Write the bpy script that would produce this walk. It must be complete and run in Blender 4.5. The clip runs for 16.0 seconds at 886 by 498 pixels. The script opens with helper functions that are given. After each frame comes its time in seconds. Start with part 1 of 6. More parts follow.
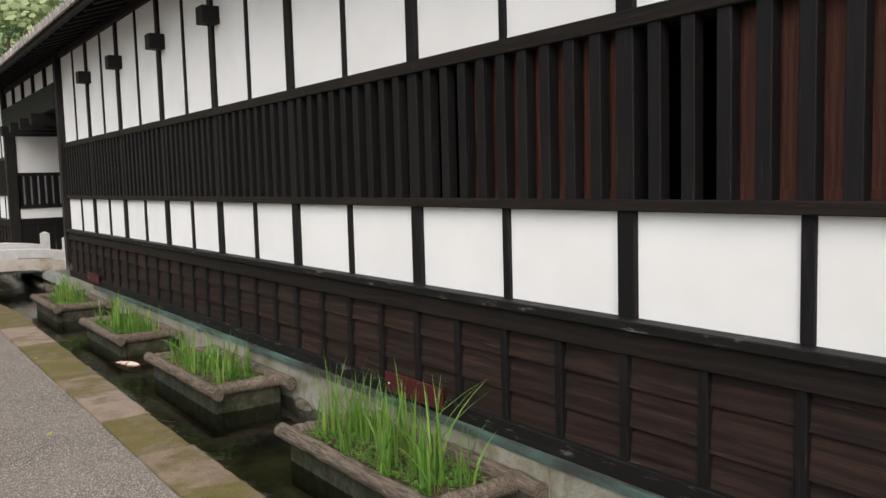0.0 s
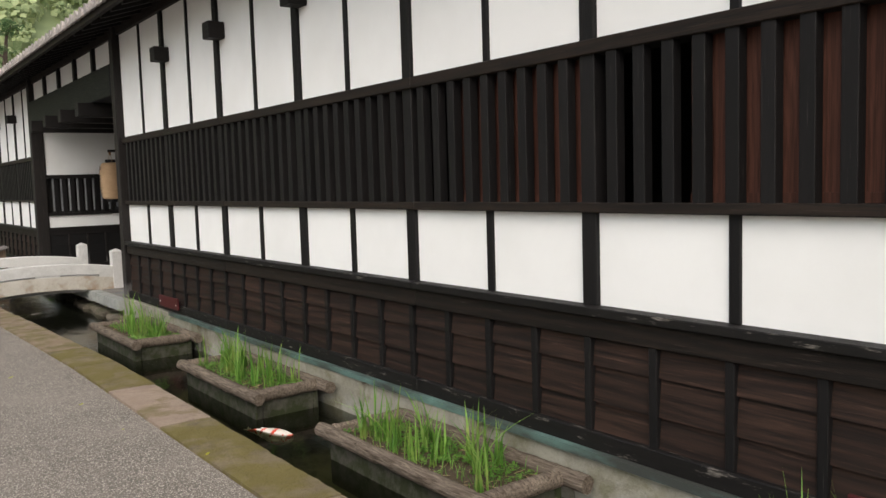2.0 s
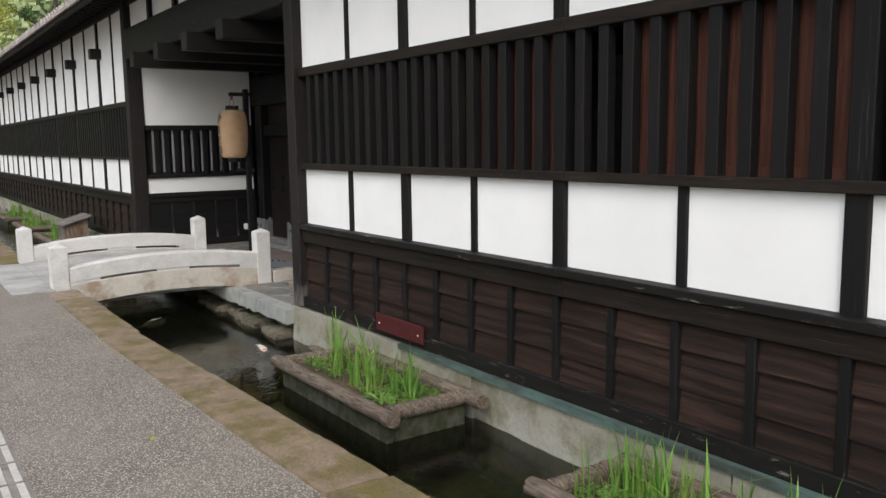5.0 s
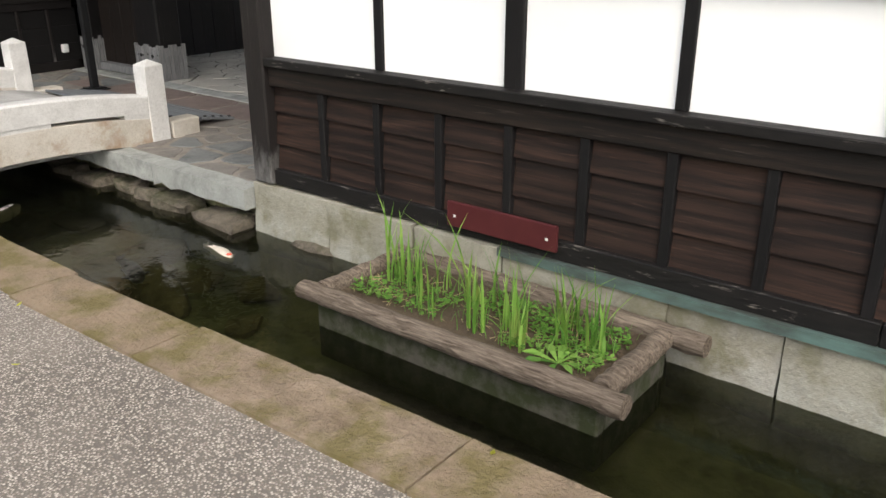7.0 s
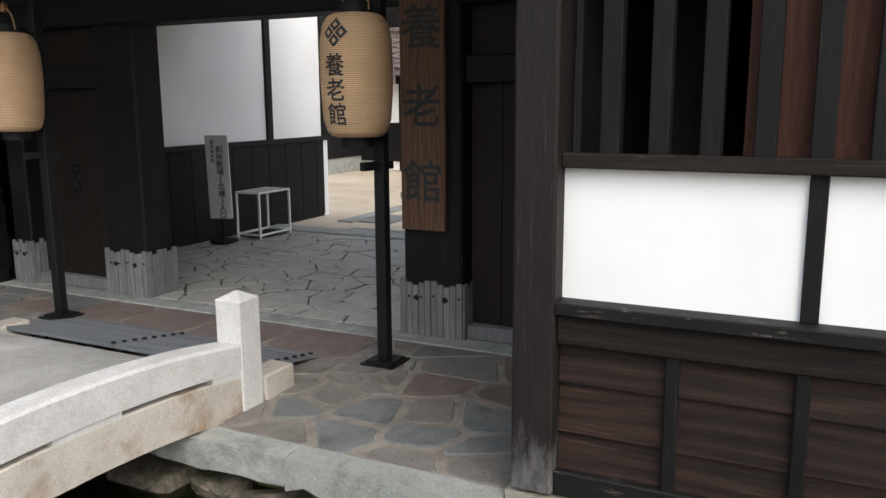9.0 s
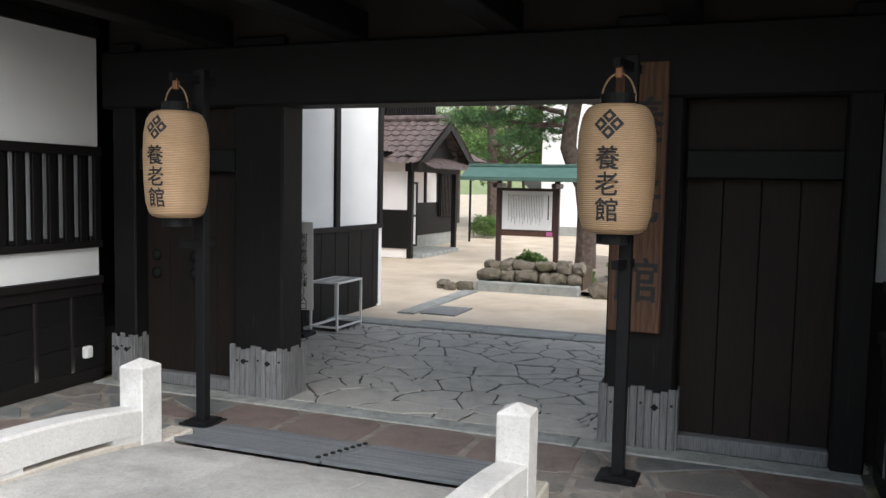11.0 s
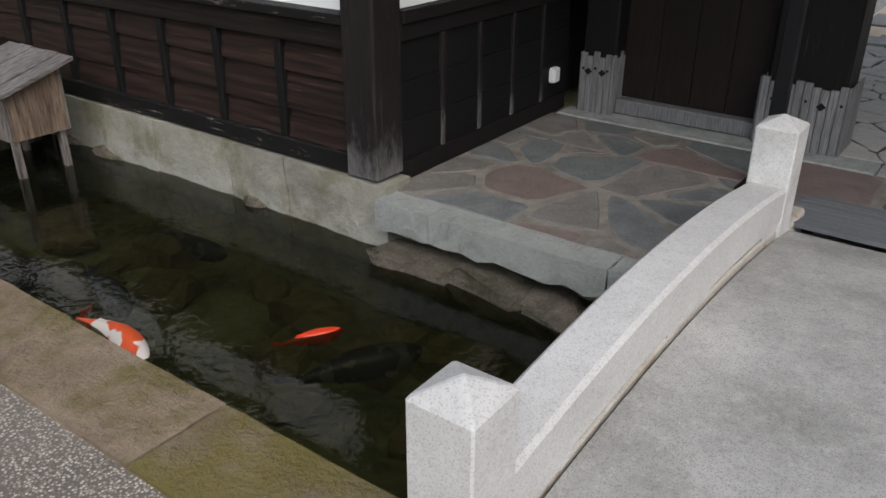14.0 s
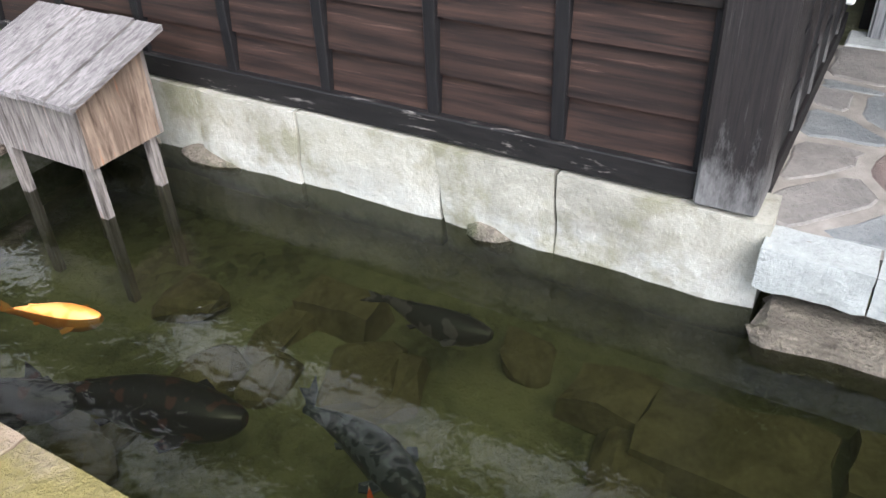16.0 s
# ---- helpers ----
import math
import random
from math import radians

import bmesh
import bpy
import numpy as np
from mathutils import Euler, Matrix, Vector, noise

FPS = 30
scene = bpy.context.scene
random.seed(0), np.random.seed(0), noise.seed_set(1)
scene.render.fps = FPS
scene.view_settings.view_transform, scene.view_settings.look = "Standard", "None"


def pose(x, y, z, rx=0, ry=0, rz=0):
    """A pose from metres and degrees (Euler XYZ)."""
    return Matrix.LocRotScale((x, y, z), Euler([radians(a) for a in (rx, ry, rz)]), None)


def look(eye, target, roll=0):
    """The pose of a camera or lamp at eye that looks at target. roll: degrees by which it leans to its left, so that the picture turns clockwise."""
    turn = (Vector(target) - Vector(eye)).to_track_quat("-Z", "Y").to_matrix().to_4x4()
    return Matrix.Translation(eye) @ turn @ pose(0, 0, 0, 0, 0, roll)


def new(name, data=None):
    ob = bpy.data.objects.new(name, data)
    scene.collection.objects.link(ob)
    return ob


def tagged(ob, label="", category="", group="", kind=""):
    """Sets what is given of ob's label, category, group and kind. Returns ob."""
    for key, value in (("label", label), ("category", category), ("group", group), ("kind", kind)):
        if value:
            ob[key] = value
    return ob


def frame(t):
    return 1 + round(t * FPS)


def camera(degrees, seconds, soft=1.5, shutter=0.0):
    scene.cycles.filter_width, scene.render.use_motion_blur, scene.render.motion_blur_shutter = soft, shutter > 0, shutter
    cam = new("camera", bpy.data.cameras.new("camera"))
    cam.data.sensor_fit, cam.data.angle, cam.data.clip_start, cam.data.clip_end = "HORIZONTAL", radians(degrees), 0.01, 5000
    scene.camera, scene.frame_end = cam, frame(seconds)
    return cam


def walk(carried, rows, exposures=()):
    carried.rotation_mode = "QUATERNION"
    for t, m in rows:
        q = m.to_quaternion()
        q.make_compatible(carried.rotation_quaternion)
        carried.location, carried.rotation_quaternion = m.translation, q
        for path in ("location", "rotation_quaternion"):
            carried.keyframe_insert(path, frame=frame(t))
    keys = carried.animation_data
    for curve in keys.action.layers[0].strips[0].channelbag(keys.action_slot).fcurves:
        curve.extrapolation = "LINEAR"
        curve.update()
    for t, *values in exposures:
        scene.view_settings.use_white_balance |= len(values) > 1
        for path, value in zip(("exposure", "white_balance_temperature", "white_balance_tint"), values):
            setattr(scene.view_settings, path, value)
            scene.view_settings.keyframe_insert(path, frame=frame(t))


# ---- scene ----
cam = camera(57.5, 16.0)
PATH = [
    (0, (-0.174, -4.991, 1.546), (0.999, -3.381, 1.369), -1.6),
    (0.5, (-0.327, -4.115, 1.546), (0.792, -2.467, 1.361), -1.7),
    (1, (-0.497, -3.231, 1.550), (0.662, -1.614, 1.341), -1.3),
    (1.5, (-0.569, -2.336, 1.571), (0.605, -0.725, 1.408), -1.2),
    (2, (-0.576, -1.491, 1.558), (0.625, 0.099, 1.391), -1.7),
    (2.5, (-0.518, -0.632, 1.550), (0.75, 0.901, 1.345), -1.7),
    (3, (-0.45, 0.243, 1.566), (0.819, 1.774, 1.353), -1.6),
    (3.5, (-0.41, 1.124, 1.570), (0.837, 2.672, 1.350), -2.0),
    (4, (-0.429, 2.038, 1.597), (0.755, 3.632, 1.352), -2.0),
    (4.5, (-0.518, 2.906, 1.599), (0.637, 4.519, 1.344), -1.3),
    (5, (-0.559, 3.834, 1.605), (0.576, 5.459, 1.342), -0.8),
    (5.2, (-0.596, 4.196, 1.606), (0.538, 5.822, 1.340), -0.9),
    (7.3, (-0.486, 7.81, 1.553), (1.003, 8.867, 0.736), 0.6),
    (7.5, (-0.424, 8.157, 1.548), (1.08, 9.163, 0.697), 0.9),
    (8, (-0.296, 8.978, 1.559), (1.275, 9.907, 0.742), 1.2),
    (8.5, (-0.181, 9.854, 1.564), (1.505, 10.759, 0.983), 0.8),
    (9, (-0.166, 10.718, 1.622), (1.603, 11.577, 1.260), -0.3),
    (9.5, (-0.247, 11.607, 1.656), (1.562, 12.442, 1.487), -1.0),
    (9.7, (-0.301, 11.933, 1.646), (1.522, 12.746, 1.513), -0.5),
    (11.8, (-0.664, 13.145, 1.654), (1.207, 13.826, 1.476), 1.3),
    (12, (-0.598, 13.337, 1.644), (1.238, 14.102, 1.434), 1.8),
    (12.5, (-0.479, 13.833, 1.609), (1.274, 14.747, 1.307), 2.1),
    (13, (-0.406, 14.349, 1.609), (1.218, 15.377, 1.058), 1.1),
    (13.5, (-0.279, 14.944, 1.566), (1.266, 15.984, 0.838), 1.0),
    (14, (-0.125, 15.6, 1.529), (1.325, 16.66, 0.650), 0.2),
    (14.5, (0.049, 16.18, 1.583), (1.444, 17.165, 0.542), -0.1),
    (15, (0.25, 16.826, 1.549), (1.663, 17.647, 0.396), 1.1),
    (15.5, (0.41, 17.444, 1.498), (1.818, 18.238, 0.320), -0.5),
    (16, (0.485, 18.136, 1.457), (1.884, 18.987, 0.309), -2.7),
]
walk(cam, [(t, look(eye, target, roll)) for t, eye, target, roll in PATH],
     [(0, 0.4, 6500, 10), (1.5, 0.46, 6620, 9), (3, 0.43, 6650, 9), (4, 0.45, 6450, 9), (5, 0.48, 6300, 9), (7.5, 1.02, 6600, 9), (8, 1.1, 6500, 9), (8.5, 1.05, 6400, 9), (9, 0.72, 6300, 9), (9.7, 0.85, 6250, 9), (12, 0.88, 6050, 8), (12.5, 0.8, 6080, 8),
      (13, 0.64, 6200, 9), (14, 0.2, 6150, 10), (14.5, 0.5, 6100, 10), (15, 1.3, 5950, 9), (15.5, 1.85, 5800, 9), (16, 2.0, 5750, 11)])


# ---- light ----
world = bpy.data.worlds.new("sky")
scene.world = world
world.use_nodes = True
wn = world.node_tree
sky = wn.nodes.new("ShaderNodeTexSky")
sky.sky_type = "NISHITA"
sky.sun_disc = False
sky.sun_elevation = radians(46.6)
sky.sun_rotation = radians(220)
sky.air_density, sky.dust_density, sky.ozone_density = 1.3, 4.5, 1.0
haze = wn.nodes.new("ShaderNodeHueSaturation")
haze.inputs["Saturation"].default_value = 0.5
wn.links.new(sky.outputs[0], haze.inputs["Color"])
wn.links.new(haze.outputs[0], wn.nodes["Background"].inputs[0])
wn.nodes["Background"].inputs[1].default_value = 0.15
sun_data = bpy.data.lights.new("sun", "SUN")
sun_data.energy, sun_data.angle, sun_data.color = 0.6, radians(60), (1.0, 0.97, 0.93)
sun = new("sun", sun_data)
sun.matrix_world = look((-26, -22, 36), (0, 0, 0))

# ---- helpers ----
rnd = random.Random(5)
MATS = {}


class Nodes:
    """A small builder of node trees for one material."""

    def __init__(self, name):
        self.mat = bpy.data.materials.new(name)
        self.mat.use_nodes = True
        self.t = self.mat.node_tree
        self.b = self.t.nodes["Principled BSDF"]
        self.co = self.t.nodes.new("ShaderNodeTexCoord").outputs["Object"]
        geo = self.t.nodes.new("ShaderNodeNewGeometry")
        self.pos = geo.outputs["Position"]
        self.island = geo.outputs["Random Per Island"]
        self.rand = self.t.nodes.new("ShaderNodeObjectInfo").outputs["Random"]

    def put(self, socket, value):
        if isinstance(value, bpy.types.NodeSocket):
            self.t.links.new(value, socket)
        else:
            socket.default_value = value

    def noise(self, scale, detail=4, rough=0.55, stretch=(1, 1, 1), co=None, warp=0.0):
        m = self.t.nodes.new("ShaderNodeMapping")
        self.put(m.inputs[0], co or self.pos)
        m.inputs["Scale"].default_value = stretch
        n = self.t.nodes.new("ShaderNodeTexNoise")
        self.put(n.inputs["Vector"], m.outputs[0])
        n.inputs["Scale"].default_value = scale
        n.inputs["Detail"].default_value = detail
        n.inputs["Roughness"].default_value = rough
        n.inputs["Distortion"].default_value = warp
        return n.outputs["Fac"]

    def cells(self, scale, feature="F1", out="Distance", rnds=1.0):
        v = self.t.nodes.new("ShaderNodeTexVoronoi")
        v.feature = feature
        self.put(v.inputs["Vector"], self.pos)
        v.inputs["Scale"].default_value = scale
        v.inputs["Randomness"].default_value = rnds
        return v.outputs[out]

    def wave(self, scale, axis="Z", warp=3.0, co=None):
        w = self.t.nodes.new("ShaderNodeTexWave")
        self.put(w.inputs["Vector"], co or self.pos)
        w.bands_direction = axis
        w.inputs["Scale"].default_value = scale
        w.inputs["Distortion"].default_value = warp
        w.inputs["Detail"].default_value = 2
        return w.outputs["Fac"]

    def ramp(self, fac, *stops):
        r = self.t.nodes.new("ShaderNodeValToRGB")
        self.put(r.inputs[0], fac)
        e = r.color_ramp.elements
        while len(e) < len(stops):
            e.new(0.5)
        for el, (p, c) in zip(e, stops):
            el.position = p
            el.color = (c, c, c, 1) if isinstance(c, (int, float)) else (*c, 1)
        return r.outputs[0]

    def mix(self, fac, a, b, mode="MIX"):
        m = self.t.nodes.new("ShaderNodeMix")
        m.data_type = "RGBA"
        m.blend_type = mode
        self.put(m.inputs[0], fac)
        self.put(m.inputs[6], a if isinstance(a, bpy.types.NodeSocket) else (*a, 1))
        self.put(m.inputs[7], b if isinstance(b, bpy.types.NodeSocket) else (*b, 1))
        return m.outputs[2]

    def math(self, op, a, b):
        m = self.t.nodes.new("ShaderNodeMath")
        m.operation = op
        self.put(m.inputs[0], a)
        self.put(m.inputs[1], b)
        return m.outputs[0]

    def done(self, color, rough=0.8, bump=None, strength=0.3, dist=0.01, spec=0.5, metal=0.0):
        self.put(self.b.inputs["Base Color"], color if isinstance(color, bpy.types.NodeSocket) else (*color, 1))
        self.put(self.b.inputs["Roughness"], rough)
        self.b.inputs["Specular IOR Level"].default_value = spec
        self.b.inputs["Metallic"].default_value = metal
        if bump is not None:
            n = self.t.nodes.new("ShaderNodeBump")
            n.inputs["Strength"].default_value = strength
            n.inputs["Distance"].default_value = dist
            self.put(n.inputs["Height"], bump)
            self.t.links.new(n.outputs[0], self.b.inputs["Normal"])
        return self.mat


def wood(name, dark, light, stretch, scale=9, rough=0.6, vary=0.5, worn=None, spec=0.2, ring=None, relief=0.35, foot=None):
    m = Nodes(name)
    g = m.noise(scale, 6, 0.65, stretch, warp=0.6)
    col = m.mix(m.ramp(g, (0.32, 0.0), (0.7, 1.0)), dark, light)
    big = m.noise(1.7, 3, 0.5)
    col = m.mix(m.ramp(big, (0.35, 0.0), (0.65, vary)), col, dark)
    col = m.mix(m.math("MULTIPLY", m.rand, vary), col, m.mix(0.5, dark, (0.006, 0.005, 0.005)))
    if worn:
        w = m.math("MULTIPLY", m.ramp(m.noise(5, 5, 0.7, stretch), (0.6, 0.0), (0.74, 1.0)), 0.8)
        col = m.mix(w, col, worn)
    if foot:
        sep = m.t.nodes.new("ShaderNodeSeparateXYZ")
        m.put(sep.inputs[0], m.pos)
        low = m.ramp(m.math("ADD", m.math("MULTIPLY", sep.outputs[2], 0.9), m.math("MULTIPLY", m.noise(3, 6, 0.75, (3, 3, 1)), 0.9)), (0.3, 0.75), (0.55, 0.0))
        col = m.mix(low, col, foot)
    if ring:
        s, axis = ring
        mp = m.t.nodes.new("ShaderNodeMapping")
        m.put(mp.inputs[0], m.pos)
        mp.inputs["Scale"].default_value = tuple(1.0 if q > 5 else 0.16 for q in stretch)
        shift = m.t.nodes.new("ShaderNodeCombineXYZ")
        m.put(shift.inputs[0], m.math("MULTIPLY", m.rand, 30.0))
        m.put(mp.inputs["Location"], shift.outputs[0])
        lines = m.wave(s, axis, 9, mp.outputs[0])
        col = m.mix(m.ramp(lines, (0.55, 0.0), (1.0, 0.25)), col, light)
        col = m.mix(m.ramp(lines, (0.0, 0.45), (0.22, 0.0)), col, dark)
        g = m.math("ADD", g, m.math("MULTIPLY", lines, 0.12))
    return m.done(col, m.ramp(g, (0.3, rough - 0.1), (0.7, rough + 0.12)), g, relief, 0.006, spec)


def stone(name, a, b, c, scale=6, rough=0.85, bump=0.5, speck=0.0, dist=0.02, moss=None, moss_at=0.52, bloom=None, stained=0.55):
    m = Nodes(name)
    n1 = m.noise(scale, 6, 0.6)
    n2 = m.noise(scale * 6, 4, 0.7)
    col = m.mix(m.ramp(n1, (0.35, 0.0), (0.65, 1.0)), a, b)
    col = m.mix(m.math("MULTIPLY", m.rand, 0.7), col, c)
    col = m.mix(m.ramp(n2, (0.45, 0.0), (0.75, 0.4)), col, b)
    n3 = m.noise(48, 4, 0.75)
    col = m.mix(m.ramp(n3, (0.3, 0.4), (0.46, 0.0)), col, tuple(q * 0.55 for q in a))
    col = m.mix(m.ramp(n3, (0.58, 0.0), (0.75, 0.35)), col, tuple(min(0.8, q * 1.3) for q in b))
    stain = m.noise(scale * 0.55, 6, 0.7, warp=0.8)
    col = m.mix(m.ramp(stain, (0.3, stained), (0.47, 0.0)), col, tuple(q * 0.5 for q in a))
    if bloom:
        sep = m.t.nodes.new("ShaderNodeSeparateXYZ")
        m.put(sep.inputs[0], m.pos)
        edge = m.math("ADD", sep.outputs[2], m.math("MULTIPLY", m.noise(4, 6, 0.75), 0.28))
        col = m.mix(m.math("MULTIPLY", m.ramp(m.math("ADD", edge, 0.5), (0.02, 0.0), (0.08, 0.32), (0.2, 0.26), (0.3, 0.0)), m.ramp(m.noise(9, 5, 0.7), (0.35, 0.2), (0.6, 1.0))), col, bloom)
        col = m.mix(m.ramp(m.math("ADD", edge, 0.55), (0.0, 0.9), (0.07, 0.0)), col, (0.03, 0.032, 0.014))
    if speck:
        col = m.mix(m.math("MULTIPLY", m.ramp(m.cells(125), (0.2, 1.0), (0.42, 0.0)), speck), col, (0.1, 0.095, 0.09))
    if moss:
        col = m.mix(m.ramp(m.noise(3.1, 5, 0.65), (moss_at, 0.0), (moss_at + 0.14, 0.75)), col, moss)
    return m.done(col, rough, m.math("ADD", n1, n2), bump, dist, 0.3)


WOODV = wood("black_stained_wood", (0.005, 0.005, 0.0055), (0.017, 0.0145, 0.0145), (14, 14, 0.6), worn=(0.05, 0.045, 0.042))
WOODH = wood("black_stained_beam", (0.007, 0.006, 0.0055), (0.036, 0.024, 0.018), (14, 0.6, 14), worn=(0.075, 0.06, 0.05), ring=(5, "Z"))
WOODX = wood("black_stained_joist", (0.009, 0.008, 0.008), (0.023, 0.019, 0.018), (0.6, 14, 14))
BOARD = wood("brown_stained_board", (0.009, 0.0065, 0.006), (0.057, 0.031, 0.022), (11, 0.5, 11), scale=5, vary=0.5, worn=(0.085, 0.05, 0.038), ring=(4, "Z"), relief=0.4)
GATEBEAM = wood("black_gate_beam", (0.005, 0.0052, 0.0055), (0.014, 0.014, 0.015), (14, 0.6, 14), vary=0.3)
FOOTBEAM = wood("flaking_black_beam", (0.006, 0.0055, 0.0055), (0.016, 0.014, 0.013), (5, 0.9, 5), worn=(0.3, 0.27, 0.24), vary=0.2)
BOARDX = wood("brown_stained_side_board", (0.007, 0.007, 0.0075), (0.018, 0.0155, 0.015), (0.5, 11, 11), scale=7, vary=0.6)
SHUTTER = wood("red_brown_shutter", (0.04, 0.016, 0.011), (0.12, 0.049, 0.034), (12, 12, 0.5), vary=0.35, ring=(8, "Y"))
POSTGREY = wood("weathered_corner_post", (0.009, 0.008, 0.008), (0.032, 0.026, 0.024), (12, 12, 0.5), worn=(0.075, 0.068, 0.064), vary=0.3, foot=(0.19, 0.184, 0.178))
SHEATH = wood("bare_grey_sheath", (0.11, 0.11, 0.112), (0.36, 0.36, 0.36), (16, 16, 0.7), vary=0.35, rough=0.8, worn=(0.06, 0.05, 0.045))
LOG = wood("weathered_log", (0.05, 0.036, 0.026), (0.3, 0.245, 0.195), (9, 0.8, 9), scale=7, vary=0.25, rough=0.9, worn=(0.025, 0.017, 0.012), relief=1.0)
GREYBAR = wood("pale_grey_slat", (0.16, 0.168, 0.18), (0.36, 0.37, 0.385), (12, 12, 0.5), vary=0.5)
PALEWOOD = wood("pale_grey_board", (0.09, 0.075, 0.065), (0.34, 0.29, 0.25), (10, 1, 10), vary=0.5, rough=0.9, worn=(0.16, 0.075, 0.04), relief=0.8)
HUTWALL = wood("weathered_hut_board", (0.06, 0.05, 0.042), (0.36, 0.32, 0.29), (9, 9, 0.9), scale=5, vary=0.3, rough=0.9, worn=(0.2, 0.085, 0.045), relief=0.9)
HUTEND = wood("rust_stained_hut_board", (0.09, 0.06, 0.042), (0.36, 0.27, 0.2), (7, 7, 0.8), scale=5, vary=0.3, rough=0.9, worn=(0.3, 0.11, 0.045), relief=0.9)
HUTROOF = wood("grey_roof_board", (0.09, 0.08, 0.076), (0.36, 0.33, 0.315), (0.9, 9, 9), scale=5, vary=0.35, rough=0.9, worn=(0.06, 0.045, 0.04), relief=0.9)
PLAQUE = wood("brown_plaque_board", (0.06, 0.034, 0.022), (0.19, 0.104, 0.066), (10, 10, 0.5), vary=0.2, ring=(7, "Y"))
DOORWOOD = wood("dark_door_board", (0.008, 0.007, 0.0065), (0.03, 0.02, 0.015), (12, 12, 0.5), vary=0.3)

m = Nodes("white_plaster")
MATS["plaster"] = m.done(m.mix(m.ramp(m.noise(1.3, 4), (0.35, 0.0), (0.7, 1.0)), (0.86, 0.86, 0.86), (0.8, 0.8, 0.795)), 0.85, m.noise(60, 4), 0.06, 0.004, 0.2)
PLASTER = MATS["plaster"]
m = Nodes("courtyard_plaster")
CREAM = m.done(m.mix(m.ramp(m.noise(0.6, 4), (0.35, 0.0), (0.7, 1.0)), (0.88, 0.85, 0.84), (0.82, 0.79, 0.77)), 0.85, m.noise(60, 4), 0.06, 0.004, 0.2)

m = Nodes("exposed_aggregate")
pc = m.cells(105, "F1", "Color")
pd = m.cells(105)
peb = m.mix(m.ramp(pc, (0.2, 0.0), (0.8, 1.0)), (0.17, 0.14, 0.115), (0.6, 0.54, 0.465))
aggc = m.mix(m.ramp(pd, (0.25, 0.0), (0.6, 1.0)), peb, (0.12, 0.105, 0.09))
aggc = m.mix(m.ramp(m.noise(1.1, 5, 0.6), (0.4, 0.0), (0.7, 0.5)), aggc, (0.28, 0.245, 0.21))
AGG = m.done(aggc, 0.8, m.math("SUBTRACT", 1.0, pd), 0.5, 0.006, 0.35)

m = Nodes("canal_mud")
BED = m.done(m.mix(m.ramp(m.noise(2.2, 6, 0.6), (0.35, 0.0), (0.65, 1.0)), m.mix(m.cells(16, "F1", "Color"), (0.06, 0.066, 0.03), (0.2, 0.19, 0.09)), (0.3, 0.29, 0.16)), 0.95, m.noise(14, 5), 0.8, 0.04)
m = Nodes("courtyard_sand")
SAND = m.done(m.mix(m.ramp(m.noise(0.9, 6, 0.62), (0.35, 0.0), (0.68, 1.0)), (0.47, 0.385, 0.285), (0.63, 0.54, 0.43)), 0.95, m.noise(120, 4), 0.4, 0.01)
m = Nodes("mortar")
MORTAR = m.done(m.mix(m.ramp(m.noise(7, 6), (0.35, 0.0), (0.7, 1.0)), (0.17, 0.15, 0.125), (0.29, 0.262, 0.228)), 0.95, m.noise(90, 4), 0.4, 0.006)
m = Nodes("dark_joint")
JOINT = m.done(m.mix(m.noise(9), (0.02, 0.018, 0.016), (0.15, 0.14, 0.125)), 0.95, m.noise(90, 4), 0.4, 0.006)

KERBS = [stone("mossy_sandstone_kerb", (0.12, 0.095, 0.055), (0.23, 0.185, 0.115), (0.18, 0.14, 0.085), 5, moss=(0.14, 0.115, 0.025), bump=1.0, moss_at=0.4),
         stone("tan_sandstone_kerb", (0.17, 0.125, 0.085), (0.3, 0.235, 0.17), (0.24, 0.18, 0.12), 5, moss=(0.125, 0.105, 0.03), bump=1.0, moss_at=0.46),
         stone("pink_sandstone_kerb", (0.25, 0.185, 0.145), (0.36, 0.28, 0.225), (0.3, 0.23, 0.175), 5, moss=(0.14, 0.112, 0.04), bump=0.9, moss_at=0.5)]
PLINTH = stone("pale_tuff_plinth", (0.22, 0.205, 0.165), (0.37, 0.35, 0.3), (0.28, 0.27, 0.21), 2.4, bump=0.65, dist=0.02, moss=(0.16, 0.15, 0.09), moss_at=0.5, bloom=(0.46, 0.475, 0.46))
SLAB = stone("grey_green_slab", (0.24, 0.25, 0.235), (0.4, 0.41, 0.385), (0.3, 0.31, 0.29), 7, bump=0.55, dist=0.02)
ROUGH = stone("wet_rough_stone", (0.1, 0.085, 0.065), (0.28, 0.24, 0.19), (0.14, 0.12, 0.09), 7, bump=1.0, dist=0.04, moss=(0.04, 0.05, 0.015))
GRANITE = stone("pale_granite", (0.5, 0.49, 0.475), (0.66, 0.65, 0.635), (0.55, 0.54, 0.525), 5, bump=0.3, speck=0.28, dist=0.006, stained=0.15)
GRANITE_STAINED = stone("stained_granite", (0.44, 0.4, 0.34), (0.6, 0.57, 0.52), (0.5, 0.46, 0.4), 2.5, bump=0.25, speck=0.28, dist=0.006, moss=(0.27, 0.17, 0.1), stained=0.3)
DECK = stone("grey_deck_granite", (0.25, 0.245, 0.232), (0.5, 0.49, 0.47), (0.32, 0.315, 0.3), 1.5, bump=0.7, speck=0.4, dist=0.01, stained=0.2)
